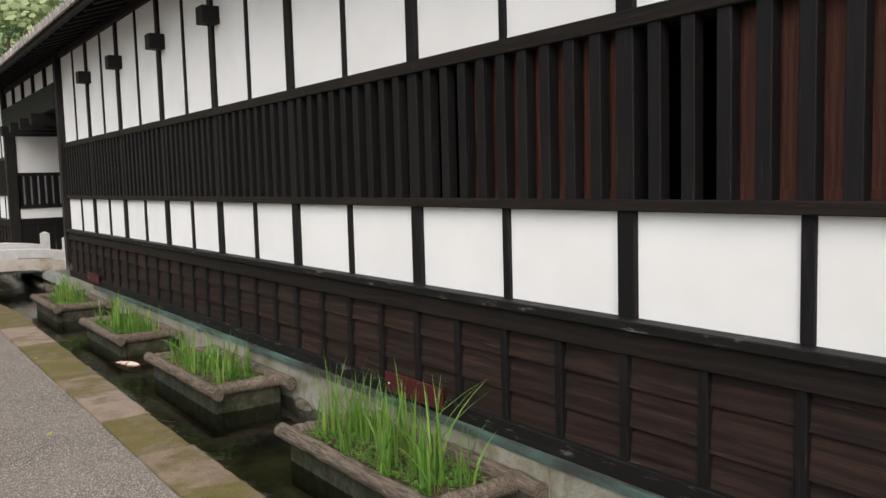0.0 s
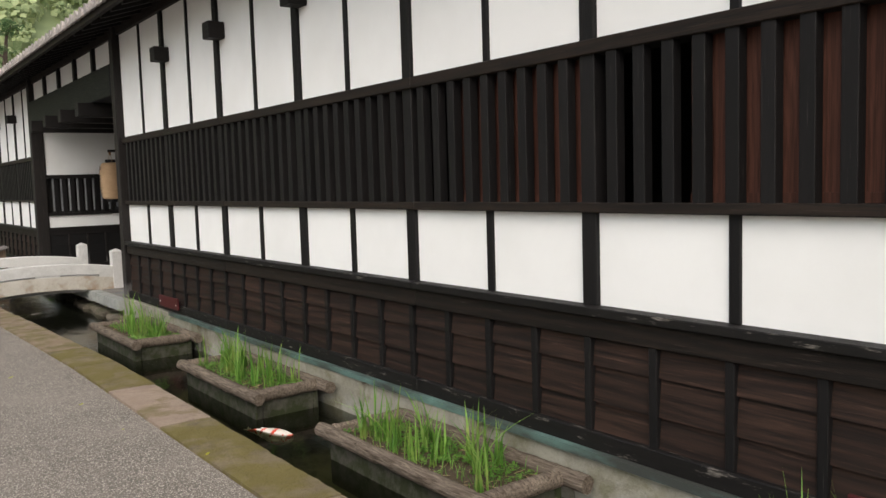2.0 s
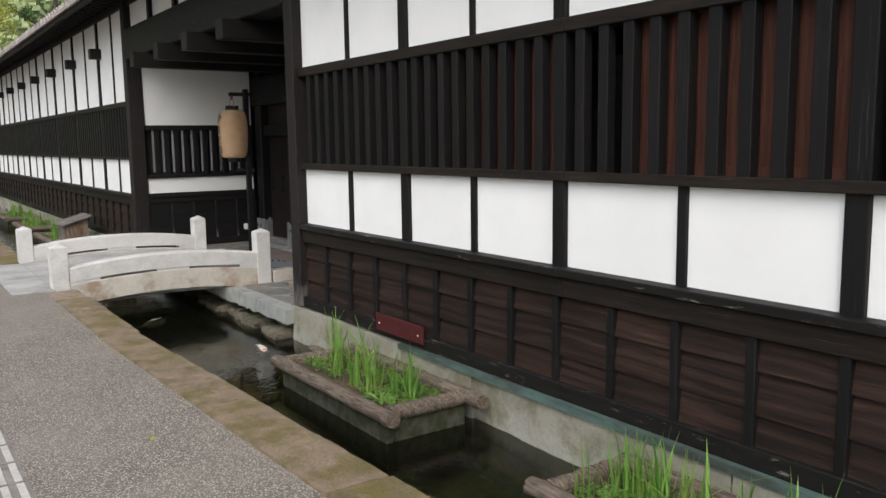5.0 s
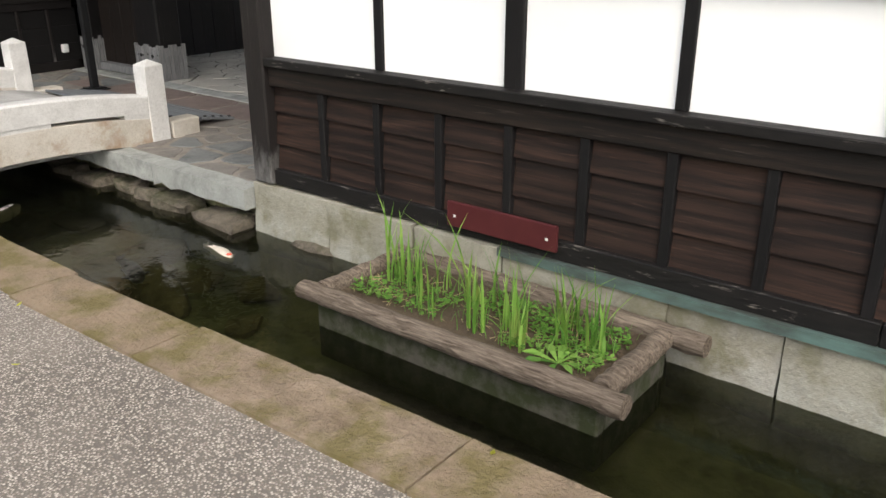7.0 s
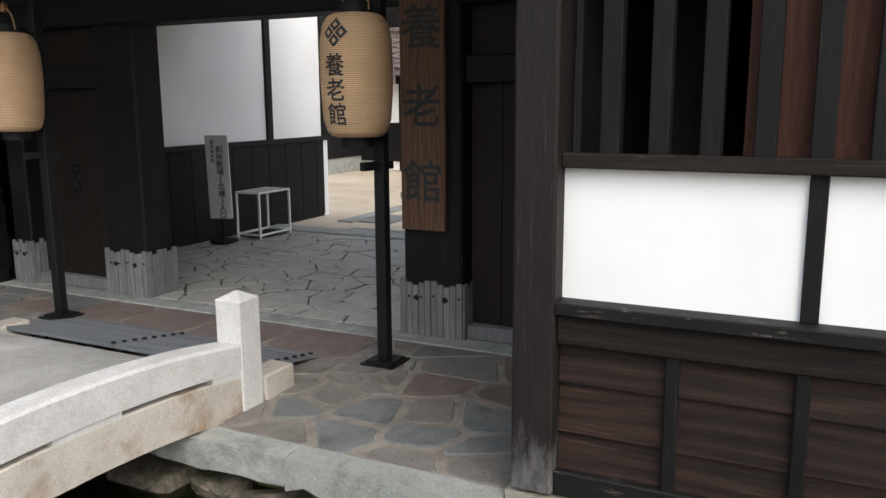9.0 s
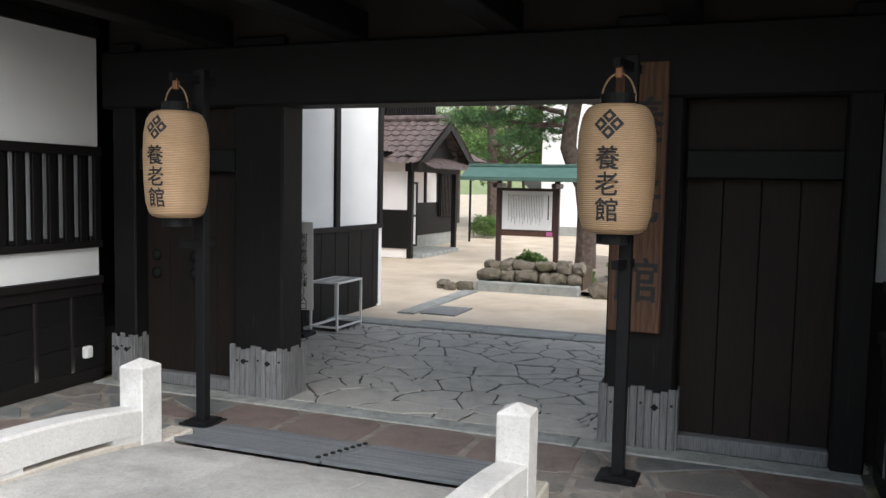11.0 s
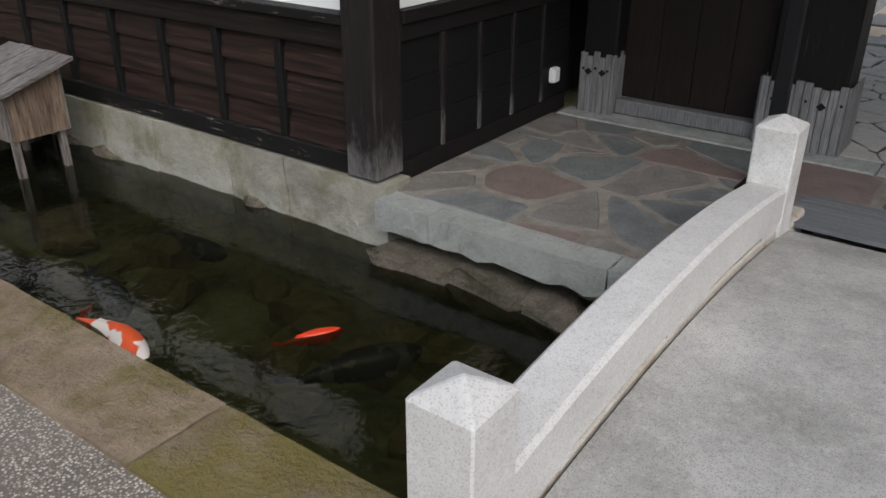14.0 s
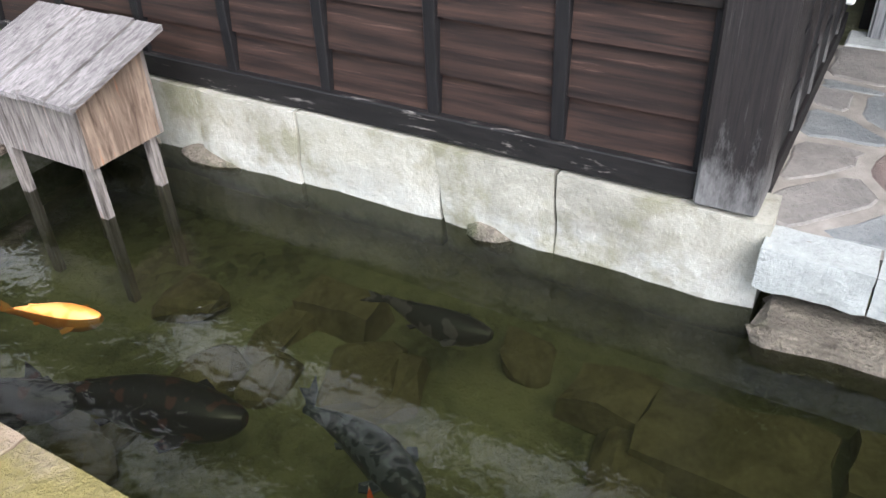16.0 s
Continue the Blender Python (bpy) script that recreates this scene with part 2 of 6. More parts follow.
FLAG_FRONT = [stone("blue_grey_flagstone", (0.115, 0.122, 0.122), (0.2, 0.203, 0.195), (0.14, 0.147, 0.148), 6, rough=0.7),
              stone("red_brown_flagstone", (0.145, 0.108, 0.094), (0.21, 0.165, 0.147), (0.17, 0.13, 0.115), 6, rough=0.7),
              stone("brown_grey_flagstone", (0.15, 0.135, 0.12), (0.235, 0.215, 0.19), (0.17, 0.16, 0.15), 6, rough=0.7)]
FLAG_IN = stone("worn_grey_flagstone", (0.34, 0.325, 0.29), (0.5, 0.48, 0.43), (0.4, 0.38, 0.345), 5, rough=0.4)
m = Nodes("copper_flashing")
COPPER = m.done(m.mix(m.ramp(m.noise(5, 5, 0.6, (1, 0.3, 1)), (0.42, 0.0), (0.62, 0.6), (0.75, 1.0)), (0.06, 0.066, 0.06), (0.17, 0.3, 0.27)), 0.6, m.noise(30), 0.2, 0.004, 0.5, 0.3)
m = Nodes("maroon_paint")
MAROON = m.done(m.mix(m.noise(8), (0.055, 0.011, 0.013), (0.085, 0.02, 0.021)), 0.5, spec=0.25)
m = Nodes("black_iron")
IRON = m.done(m.mix(m.noise(20), (0.005, 0.005, 0.0055), (0.012, 0.012, 0.013)), 0.6, spec=0.2)
m = Nodes("soil")
SOIL = m.done(m.mix(m.noise(30, 6, 0.7), (0.03, 0.02, 0.012), (0.17, 0.12, 0.075)), 0.95, m.noise(45, 6, 0.7), 1.0, 0.03)
m = Nodes("roof_tile")
TILE = m.done(m.mix(m.ramp(m.noise(5, 5, 0.6), (0.35, 0.0), (0.7, 1.0)), m.mix(m.rand, (0.36, 0.32, 0.3), (0.5, 0.44, 0.41)), (0.22, 0.2, 0.19)), 0.65, m.noise(40), 0.25, 0.005)
m = Nodes("dark_house_tile")
DARKTILE = m.done(m.mix(m.ramp(m.noise(6, 5, 0.65), (0.35, 0.0), (0.68, 1.0)), (0.075, 0.055, 0.052), (0.21, 0.16, 0.145)), 0.55, m.noise(40), 0.25, 0.005)
m = Nodes("white_paint")
WHITE = m.done(m.mix(m.noise(9), (0.78, 0.78, 0.77), (0.7, 0.7, 0.69)), 0.5)
m = Nodes("ink")
INK = m.done(m.mix(m.noise(40), (0.012, 0.012, 0.013), (0.03, 0.03, 0.032)), 0.7)
# near-black colour stands for the shade inside the building
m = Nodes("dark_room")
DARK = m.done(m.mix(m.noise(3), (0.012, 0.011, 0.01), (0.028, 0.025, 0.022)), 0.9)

# water: a dark, part clear body under a rippled glossy skin
m = Nodes("pond_water")
nt = m.t
tr = nt.nodes.new("ShaderNodeBsdfTransparent")
tr.inputs[0].default_value = (0.38, 0.4, 0.29, 1)
df = nt.nodes.new("ShaderNodeBsdfDiffuse")
df.inputs[0].default_value = (0.02, 0.021, 0.012, 1)
mx = nt.nodes.new("ShaderNodeMixShader")
mx.inputs[0].default_value = 0.16
nt.links.new(tr.outputs[0], mx.inputs[1])
nt.links.new(df.outputs[0], mx.inputs[2])
gl = nt.nodes.new("ShaderNodeBsdfGlossy")
gl.inputs["Roughness"].default_value = 0.03
gl.inputs["Color"].default_value = (1, 1, 1, 1)
fr = nt.nodes.new("ShaderNodeFresnel")
fr.inputs[0].default_value = 1.34
bp = nt.nodes.new("ShaderNodeBump")
bp.inputs["Strength"].default_value = 0.32
bp.inputs["Distance"].default_value = 0.02
rip = m.math("ADD", m.noise(4, 3, 0.5, (1.0, 0.6, 1)), m.math("MULTIPLY", m.noise(16, 2, 0.5, warp=0.6), 0.3))
nt.links.new(rip, bp.inputs["Height"])
nt.links.new(bp.outputs[0], gl.inputs["Normal"])
nt.links.new(bp.outputs[0], fr.inputs["Normal"])
mx2 = nt.nodes.new("ShaderNodeMixShader")
nt.links.new(fr.outputs[0], mx2.inputs[0])
nt.links.new(mx.outputs[0], mx2.inputs[1])
nt.links.new(gl.outputs[0], mx2.inputs[2])
nt.links.new(mx2.outputs[0], nt.nodes["Material Output"].inputs["Surface"])
WATER = m.mat


def thing(name, label="", category="", group="", kind="", at=(0, 0, 0)):
    ob = new(name)
    ob.empty_display_size = 0.1
    ob.location = at
    return tagged(ob, label, category, group, kind)


def mesh_of(name, bm, mat):
    bmesh.ops.recalc_face_normals(bm, faces=bm.faces)
    me = bpy.data.meshes.new(name)
    bm.to_mesh(me)
    bm.free()
    for one in mat if isinstance(mat, list) else [mat]:
        me.materials.append(one)
    return me


def part(name, bm, mat, parent=None, label="", smooth=False):
    me = bm if isinstance(bm, bpy.types.Mesh) else mesh_of(name, bm, mat)
    if smooth:
        for p in me.polygons:
            p.use_smooth = True
        me.set_sharp_from_angle(angle=radians(38))
    ob = new(name, me)
    if parent is not None:
        ob.parent = parent
        if parent.parent is None:
            ob.matrix_parent_inverse = Matrix.Translation(parent.location).inverted()
    if label:
        ob["label"] = label
    return ob


def box(bm, x0, x1, y0, y1, z0, z1, bev=0.0):
    vs = [bm.verts.new((x, y, z)) for x in (x0, x1) for y in (y0, y1) for z in (z0, z1)]
    fs = [bm.faces.new([vs[i] for i in q]) for q in ((0, 1, 3, 2), (4, 6, 7, 5), (0, 4, 5, 1), (2, 3, 7, 6), (0, 2, 6, 4), (1, 5, 7, 3))]
    if bev:
        es = list({e for f in fs for e in f.edges})
        bmesh.ops.bevel(bm, geom=es, offset=bev, segments=1, affect="EDGES")
    return bm


def B(x0, x1, y0, y1, z0, z1, bev=0.0):
    return box(bmesh.new(), x0, x1, y0, y1, z0, z1, bev)


def tube(bm, pts, radii, seg=10, cap=True):
    """A round bar along points, with a radius at each."""
    rings = []
    pts = [Vector(p) for p in pts]
    for i, p in enumerate(pts):
        d = (pts[min(i + 1, len(pts) - 1)] - pts[max(i - 1, 0)]).normalized()
        a = d.orthogonal().normalized()
        if abs(d.z) < 0.9:
            a = d.cross(Vector((0, 0, 1))).normalized()
        b = d.cross(a)
        r = radii[i] if isinstance(radii, (list, tuple)) else radii
        rings.append([bm.verts.new(p + r * (math.cos(2 * math.pi * k / seg) * a + math.sin(2 * math.pi * k / seg) * b)) for k in range(seg)])
    for u, v in zip(rings, rings[1:]):
        for k in range(seg):
            bm.faces.new((u[k], u[(k + 1) % seg], v[(k + 1) % seg], v[k]))
    if cap:
        bm.faces.new(rings[0][::-1])
        bm.faces.new(rings[-1])
    return bm


def rough_up(bm, amount, scale, seed=0):
    for v in bm.verts:
        v.co += amount * Vector(noise.noise_vector(v.co * scale + Vector((seed * 7.3, seed, -seed))))
    return bm


def prism(bm, poly, z0, z1, inset=0.0, top_drop=0.0):
    """An upright prism over a flat polygon with a slightly smaller top."""
    c = sum((Vector(p) for p in poly), Vector((0, 0))) / len(poly)
    low = [bm.verts.new((p[0], p[1], z0)) for p in poly]
    mid = [bm.verts.new((p[0], p[1], z1 - top_drop)) for p in poly]
    top = []
    for p in poly:
        d = c - Vector(p)
        q = Vector(p) + d * min(0.5, inset / max(d.length, 1e-6))
        top.append(bm.verts.new((q.x, q.y, z1)))
    n = len(poly)
    for i in range(n):
        j = (i + 1) % n
        bm.faces.new((low[i], low[j], mid[j], mid[i]))
        bm.faces.new((mid[i], mid[j], top[j], top[i]))
    bm.faces.new(top)
    return bm


def clip_half(poly, p, n):
    out = []
    for i, a in enumerate(poly):
        b = poly[(i + 1) % len(poly)]
        da, db = (a - p).dot(n), (b - p).dot(n)
        if da <= 0:
            out.append(a)
        if da * db < 0:
            out.append(a + (b - a) * (da / (da - db)))
    return out


def flagstones(x0, x1, y0, y1, count, gap, seed, relax=2):
    """Irregular cells that fill a rectangle, with joints of a given width."""
    r = random.Random(seed)
    seeds = [Vector((r.uniform(x0, x1), r.uniform(y0, y1))) for _ in range(count)]
    frame_poly = [Vector(p) for p in ((x0, y0), (x1, y0), (x1, y1), (x0, y1))]
    for step in range(relax + 1):
        cells = []
        for i, s in enumerate(seeds):
            poly = frame_poly
            for j, o in enumerate(seeds):
                if i != j:
                    d = (o - s).normalized()
                    back = gap / 2 if step == relax else 0.0
                    poly = clip_half(poly, (s + o) / 2 - d * back, d)
                    if len(poly) < 3:
                        break
            if len(poly) >= 3:
                cells.append(poly)
        if step < relax:
            seeds = [sum(c, Vector((0, 0))) / len(c) for c in cells]
    return cells


# ---- measures ----
G = -0.21            # gate floor
WL = -0.55           # water
XF = 3.215           # plaster face of the front
BAY = 1.97
Y0, Y1 = 11.96, 18.42   # the gate bay between the corner posts
FAR = 48.0

# ---- ground, one sheet with the canal sunk in it ----
bm = bmesh.new()
prof = [(-400, 0), (0.8, 0), (0.8, -0.08), (1.0, -0.08), (1.08, -1.05), (3.2, -1.05), (3.3, -0.3), (8.2, -0.26), (8.25, G - 0.02), (400, G - 0.02)]
ys = [-300, -9, 13.4, 16.7, 60, 500]
grid = [[bm.verts.new((x, y, z)) for x, z in prof] for y in ys]
for a, b in zip(grid, grid[1:]):
    for i in range(len(prof) - 1):
        f = bm.faces.new((a[i], a[i + 1], b[i + 1], b[i]))
        f.material_index = 0 if i == 0 else (1 if i < 7 else 2)
ground = part("ground", bm, [AGG, BED, SAND])
part_fill = B(0.801, 1.03, -9, 13.55, -0.2, 0.0)
tagged(part("path_edge", part_fill, AGG), "grey exposed-aggregate strip of the path beside the kerb", "path", kind="structure")
tagged(ground, "grey exposed-aggregate path, canal bed and sandy courtyard", "ground", kind="structure")

bm = bmesh.new()
bm.faces.new([bm.verts.new(p) for p in ((0.9, -30, WL), (3.4, -30, WL), (3.4, 90, WL), (0.9, 90, WL))])
water_mesh = bpy.data.meshes.new("water")
bm.to_mesh(water_mesh)
bm.free()
water_mesh.materials.append(WATER)
tagged(part("water", water_mesh, WATER), "dark green rippled water in a koi canal", "water", kind="structure")

# ---- canal kerb stones along the path ----
kerb = thing("canal_kerb", "row of mossy sandstone kerb stones beside the canal", "kerb", kind="structure", at=(1.2, 0, 0))
k = 0
for y, end, near in ((-9.0, 13.55, True), (16.35, 45.0, False)):
    foot = (1.02, 1.12) if near else (0.86, 1.05)
    part("kerb_footing", B(*foot, y, end, -1.0, -0.1), ROUGH, kerb)
    while y < end - 0.05:
        ln = rnd.uniform(0.65, 1.25)
        if end - y - ln < 0.5:
            ln = end - y
        ym = y + ln / 2
        if near:
            xi = 1.035 if ym < 6 else max(0.88, 1.035 - 0.034 * (ym - 6))
            xo = 1.34 + 0.009 * max(0.0, ym) if ym < 6 else max(1.2, 1.394 - 0.044 * (ym - 6))
        else:
            xi, xo = 0.76, 1.11
        bm = bmesh.new()
        box(bm, xi, xo + rnd.uniform(-0.008, 0.01), y + 0.004, y + ln - 0.004, -0.16, 0.016 + rnd.uniform(-0.003, 0.005))
        bmesh.ops.subdivide_edges(bm, edges=bm.edges[:], cuts=9, use_grid_fill=True)
        for v in bm.verts:
            if near and 6 < ym < 10.8:
                v.co.x -= 0.035 * (v.co.y - ym)
        for v in bm.verts:
            if v.co.x > xo - 0.05:
                v.co.x += 0.008 * noise.noise(Vector((v.co.y * 11, k, v.co.z * 9)))
                if v.co.z > -0.02:
                    v.co.z -= 0.004 + 0.005 * noise.noise(Vector((v.co.y * 9, k, 3)))
        rough_up(bm, 0.002, 7, k)
        part("kerb_stone", bm, KERBS[rnd.choice((0, 0, 1, 1, 2)) if near else rnd.choice((1, 1, 0))], kerb, smooth=True)
        k += 1
        y += ln

# ---- the long gatehouse front ----


def front(name, y_from, y_to, first_post, label, seed, bay=BAY, lap=0.4925, low=1.337):
    """A stretch of half-timbered front: plinth, dado boards, plaster panels, barred windows, plaster above."""
    r = random.Random(seed)
    wall = thing(name, label, "wall", kind="structure", at=(XF, (y_from + y_to) / 2, -0.15))
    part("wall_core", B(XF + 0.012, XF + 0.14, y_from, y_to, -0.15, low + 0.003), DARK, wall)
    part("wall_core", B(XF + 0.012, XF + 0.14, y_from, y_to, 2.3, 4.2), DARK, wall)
    posts = []
    i = first_post
    while True:
        p = bay * i + {-2: -0.17, -1: -0.09, 0: -0.05, 1: 0.0, 2: -0.03, 3: -0.1, 5: -0.09}.get(i, -0.05 if i < 9 else -0.43)
        if p > y_to - 0.15:
            break
        if p > y_from + 0.15:
            posts.append(p)
        i += 1
    marks = [y_from] + posts + [y_to]
    for p in posts:
        part("post", B(XF - 0.035, XF + 0.1, p - 0.06, p + 0.06, 0.74, 4.15, 0.006), WOODV, wall)
        part("beam_end", B(XF - 0.2, XF, p - 0.24, p - 0.045, 3.28, 3.47, 0.008), WOODX, wall)
    # rails
    for nm, x, z0, z1 in (("sill", 0.115, 0.70, 0.757), ("dado_rail", 0.075, 0.56, 0.699), ("window_sill", 0.06, low, 1.4), ("window_head", 0.06, 2.3, 2.39), ("ground_beam", 0.085, -0.15, -0.035), ("wall_plate", 0.06, 3.98, 4.2)):
        a = y_from
        while a < y_to - 0.01:
            b = min(y_to, a + BAY * 2)
            if y_to - b < 0.6:
                b = y_to
            part(nm, B(XF - x, XF + 0.012, a + 0.002, b - 0.002, z0, z1, 0.006), FOOTBEAM if nm in ("ground_beam", "sill") else WOODH, wall)
            a = b
    # panels, bars and boards, bay by bay
    for a, b in zip(marks, marks[1:]):
        n2 = 2 if b - a > 1.3 else 1
        cell = (b - a) / n2
        for s in range(n2):
            u, v = a + s * cell, a + (s + 1) * cell
            if s:
                part("stud", B(XF - 0.022, XF + 0.012, u - 0.034, u + 0.034, 0.757, low, 0.004), WOODV, wall)
                part("stud", B(XF - 0.022, XF + 0.012, u - 0.03, u + 0.03, 2.39, 3.98, 0.004), WOODV, wall)
            part("plaster_panel", B(XF, XF + 0.05, u, v, 0.757, low + 0.001), PLASTER, wall)
            part("plaster_panel", B(XF, XF + 0.05, u, v, 2.389, 3.98), PLASTER, wall)
        nb = max(2, round((b - a) / 0.197))
        for s in range(1, nb):
            yb = a + (b - a) * s / nb
            part("window_bar", B(XF - 0.045, XF + 0.03, yb - 0.041, yb + 0.041, 1.39, 2.305, 0.004), WOODV, wall)
        # a shutter behind the bars, slid part way
        sh = b - (b - a) * r.uniform(0.24, 0.36) if b - a > 1.3 else b
        part("shutter", B(XF + 0.052, XF + 0.08, a + 0.01, sh, 1.36, 2.32), SHUTTER, wall)
        part("shutter_rail", B(XF + 0.038, XF + 0.052, a + 0.01, sh, 1.39, 1.45), SHUTTER, wall)
        nb = max(2, round((b - a) / lap))
        for s in range(nb):
            u, v = a + (b - a) * s / nb, a + (b - a) * (s + 1) / nb
            part("batten", B(XF - 0.065, XF + 0.012, u - 0.028, u + 0.028, -0.04, 0.562, 0.004), WOODV, wall)
            zt = 0.565
            for q in range(3):
                zb = (0.385, 0.148, -0.045)[q] + (r.uniform(-0.012, 0.012) if q < 2 else 0)
                bm = bmesh.new()
                t0, t1 = 0.016, 0.042
                pts = [(XF - t0, zt + 0.01), (XF - t1, zb), (XF + 0.012, zb), (XF + 0.012, zt + 0.01)]
                lo = [bm.verts.new((px, u + 0.004, pz)) for px, pz in pts]
                hi = [bm.verts.new((px, v - 0.004, pz)) for px, pz in pts]
                for e in range(4):
                    bm.faces.new((lo[e], lo[(e + 1) % 4], hi[(e + 1) % 4], hi[e]))
                bm.faces.new(lo)
                bm.faces.new(hi[::-1])
                part("board", bm, BOARD, wall)
                zt = zb
    return wall


front("wall_front_near", -8.0, 11.77, -4, "black half-timbered front with white plaster panels and barred windows", 3)
front("wall_front_far", 18.65, FAR, 9, "black half-timbered front with white plaster panels beyond the gate", 4, 2.37, 0.59, 1.365)


def plinth(name, y_from, y_to, seed, top=-0.165):
    r = random.Random(seed)
    p = thing(name, "pale tuff plinth stones rising from the canal", "plinth", kind="structure", at=(3.2, (y_from + y_to) / 2, -0.6))
    a = y_from
    i = 0
    while a < y_to - 0.02:
        b = min(y_to, a + r.uniform(0.55, 1.15))
        if y_to - b < 0.4:
            b = y_to
        bm = bmesh.new()
        f = r.uniform(-0.022, 0.018)
        box(bm, 3.11 + f, 3.34, a + 0.005, b - 0.005, -0.7, top)
        bmesh.ops.subdivide_edges(bm, edges=bm.edges[:], cuts=7, use_grid_fill=True)
        tilt = r.uniform(-0.12, 0.12)
        for v in bm.verts:
            near_end = max(0.0, 1 - min(v.co.y - a, b - v.co.y) / 0.06)
            if v.co.x < 3.2:
                v.co.x += 0.01 * near_end ** 3
            if i and b < y_to:
                v.co.y += tilt * (v.co.z + 0.4) * (1 if v.co.y > (a + b) / 2 else 0.3)
        for v in bm.verts:
            if v.co.z < -0.3 and v.co.x < 3.2:
                v.co.x += 0.02 * noise.noise(v.co * 5)
        rough_up(bm, 0.012, 5, i)
        part("plinth_stone", bm, PLINTH, p, smooth=True)
        i += 1
        # loose rough foot stones at the waterline
        if r.random() < 0.6:
            bm = bmesh.new()
            bmesh.ops.create_icosphere(bm, subdivisions=2, radius=1, matrix=Matrix.LocRotScale((3.13, r.uniform(a, b), -0.56), Euler((0, 0, r.uniform(-0.3, 0.3))), (0.09, r.uniform(0.12, 0.3), 0.07)))
            rough_up(bm, 0.03, 5, i)
            part("foot_stone", bm, ROUGH, p)
        a = b
    return p


plinth("plinth_near", -8.0, 12.0, 7)
plinth("plinth_far", 18.36, FAR, 9)
bm = B(3.092, 3.14, -8, 9.77, -0.165, -0.148)
box(bm, 3.084, 3.092, -8, 9.77, -0.198, -0.148)
tagged(part("flashing", bm, COPPER), "green-weathered copper flashing strip on the plinth", "flashing", kind="structure")

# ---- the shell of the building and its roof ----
# unseen rooms, coloured near-black so the window gaps look unlit
shell = thing("gatehouse_shell", "unseen inner walls and floor of the long gatehouse, near-black for shade", "building shell", kind="structure", at=(6, 5, 0))
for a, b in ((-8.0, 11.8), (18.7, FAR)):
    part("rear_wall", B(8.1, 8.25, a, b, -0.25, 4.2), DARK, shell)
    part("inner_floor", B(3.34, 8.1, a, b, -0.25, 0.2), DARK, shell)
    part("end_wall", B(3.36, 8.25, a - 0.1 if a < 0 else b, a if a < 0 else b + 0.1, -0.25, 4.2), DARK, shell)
tagged(part("ceiling", B(3.34, 8.2, -8, FAR, 4.0, 4.06), DARK), "boarded ceiling under the roof, near-black for shade", "ceiling", kind="structure")

EX, EZ, SL = 2.42, 3.92, 0.34   # eave edge and pitch
RX = 5.7             # ridge


def roof_z(x):
    return EZ + (x - EX) * SL if x < RX else EZ + (RX - EX) * SL - (x - RX) * SL


roof = thing("roof", "grey-brown pantiled roof with dark rafters under the eaves", "roof", kind="structure", at=(6.4, 10, 5))
bm = bmesh.new()
for a, b in ((EX, RX), (RX, 8.7)):
    za, zb = roof_z(a), roof_z(b)
    vs = [bm.verts.new(p) for p in ((a, -8.5, za), (b, -8.5, zb), (b, FAR + 0.5, zb), (a, FAR + 0.5, za), (a, -8.5, za + 0.05), (b, -8.5, zb + 0.05), (b, FAR + 0.5, zb + 0.05), (a, FAR + 0.5, za + 0.05))]
    for q in ((0, 1, 2, 3), (4, 7, 6, 5), (0, 3, 7, 4), (1, 5, 6, 2), (0, 4, 5, 1), (3, 2, 6, 7)):
        bm.faces.new([vs[i] for i in q])
part("roof_deck", bm, WOODX, roof)
part("fascia", B(EX - 0.03, EX + 0.03, -8.5, FAR + 0.5, EZ - 0.06, EZ + 0.05), WOODH, roof)
y = -8.3
while y < FAR:
    bm = bmesh.new()
    za, zb = roof_z(EX + 0.06), roof_z(3.4)
    vs = [bm.verts.new(p) for p in ((EX + 0.06, y, za - 0.09), (3.4, y, zb - 0.09), (3.4, y, zb - 0.002), (EX + 0.06, y, za - 0.002))]
    f = bm.faces.new(vs)
    ex = bmesh.ops.extrude_face_region(bm, geom=[f])
    for v in ex["geom"]:
        if isinstance(v, bmesh.types.BMVert):
            v.co.y += 0.07
    part("rafter", bm, WOODX, roof)
    y += 0.4925
# tiles: a ridged sheet and a round end on each row
bm = bmesh.new()
PITCH = 0.27
rows = int((FAR + 8.9) / PITCH)
prev = None
for i in range(rows * 6 + 1):
    yy = -8.5 + i * PITCH / 6
    ph = i % 6
    h = (0.075, 0.055, 0.02, 0.0, 0.02, 0.055)[ph]
    col = [bm.verts.new((x, yy, roof_z(x) + 0.06 + h)) for x in (EX - 0.06, 4.2, RX)]
    if prev:
        for j in range(2):
            bm.faces.new((prev[j], prev[j + 1], col[j + 1], col[j]))
    prev = col
part("tile_sheet", bm, TILE, roof)
end_mesh = bmesh.new()
bmesh.ops.create_cone(end_mesh, cap_ends=True, segments=12, radius1=0.075, radius2=0.07, depth=0.05, matrix=Matrix.Rotation(radians(90), 4, "Y"))
end_mesh = mesh_of("eave_tile", end_mesh, TILE)
lip_mesh = mesh_of("eave_lip", B(-0.02, 0.02, -0.085, 0.085, -0.03, 0.03, 0.008), TILE)
for i in range(rows):
    yy = -8.5 + i * PITCH
    for me, dz, dy in ((end_mesh, 0.075, 0), (lip_mesh, 0.04, PITCH / 2)):
        ob = new(me.name, me)
        ob.location = (EX - 0.07, yy + dy, EZ + dz)
        ob.parent = roof
        ob.matrix_parent_inverse = Matrix.Translation((6.4, 10, 5)).inverted()
bm = bmesh.new()
tube(bm, [(RX, -8.5, roof_z(RX) + 0.2), (RX, FAR, roof_z(RX) + 0.2)], 0.16, 10)
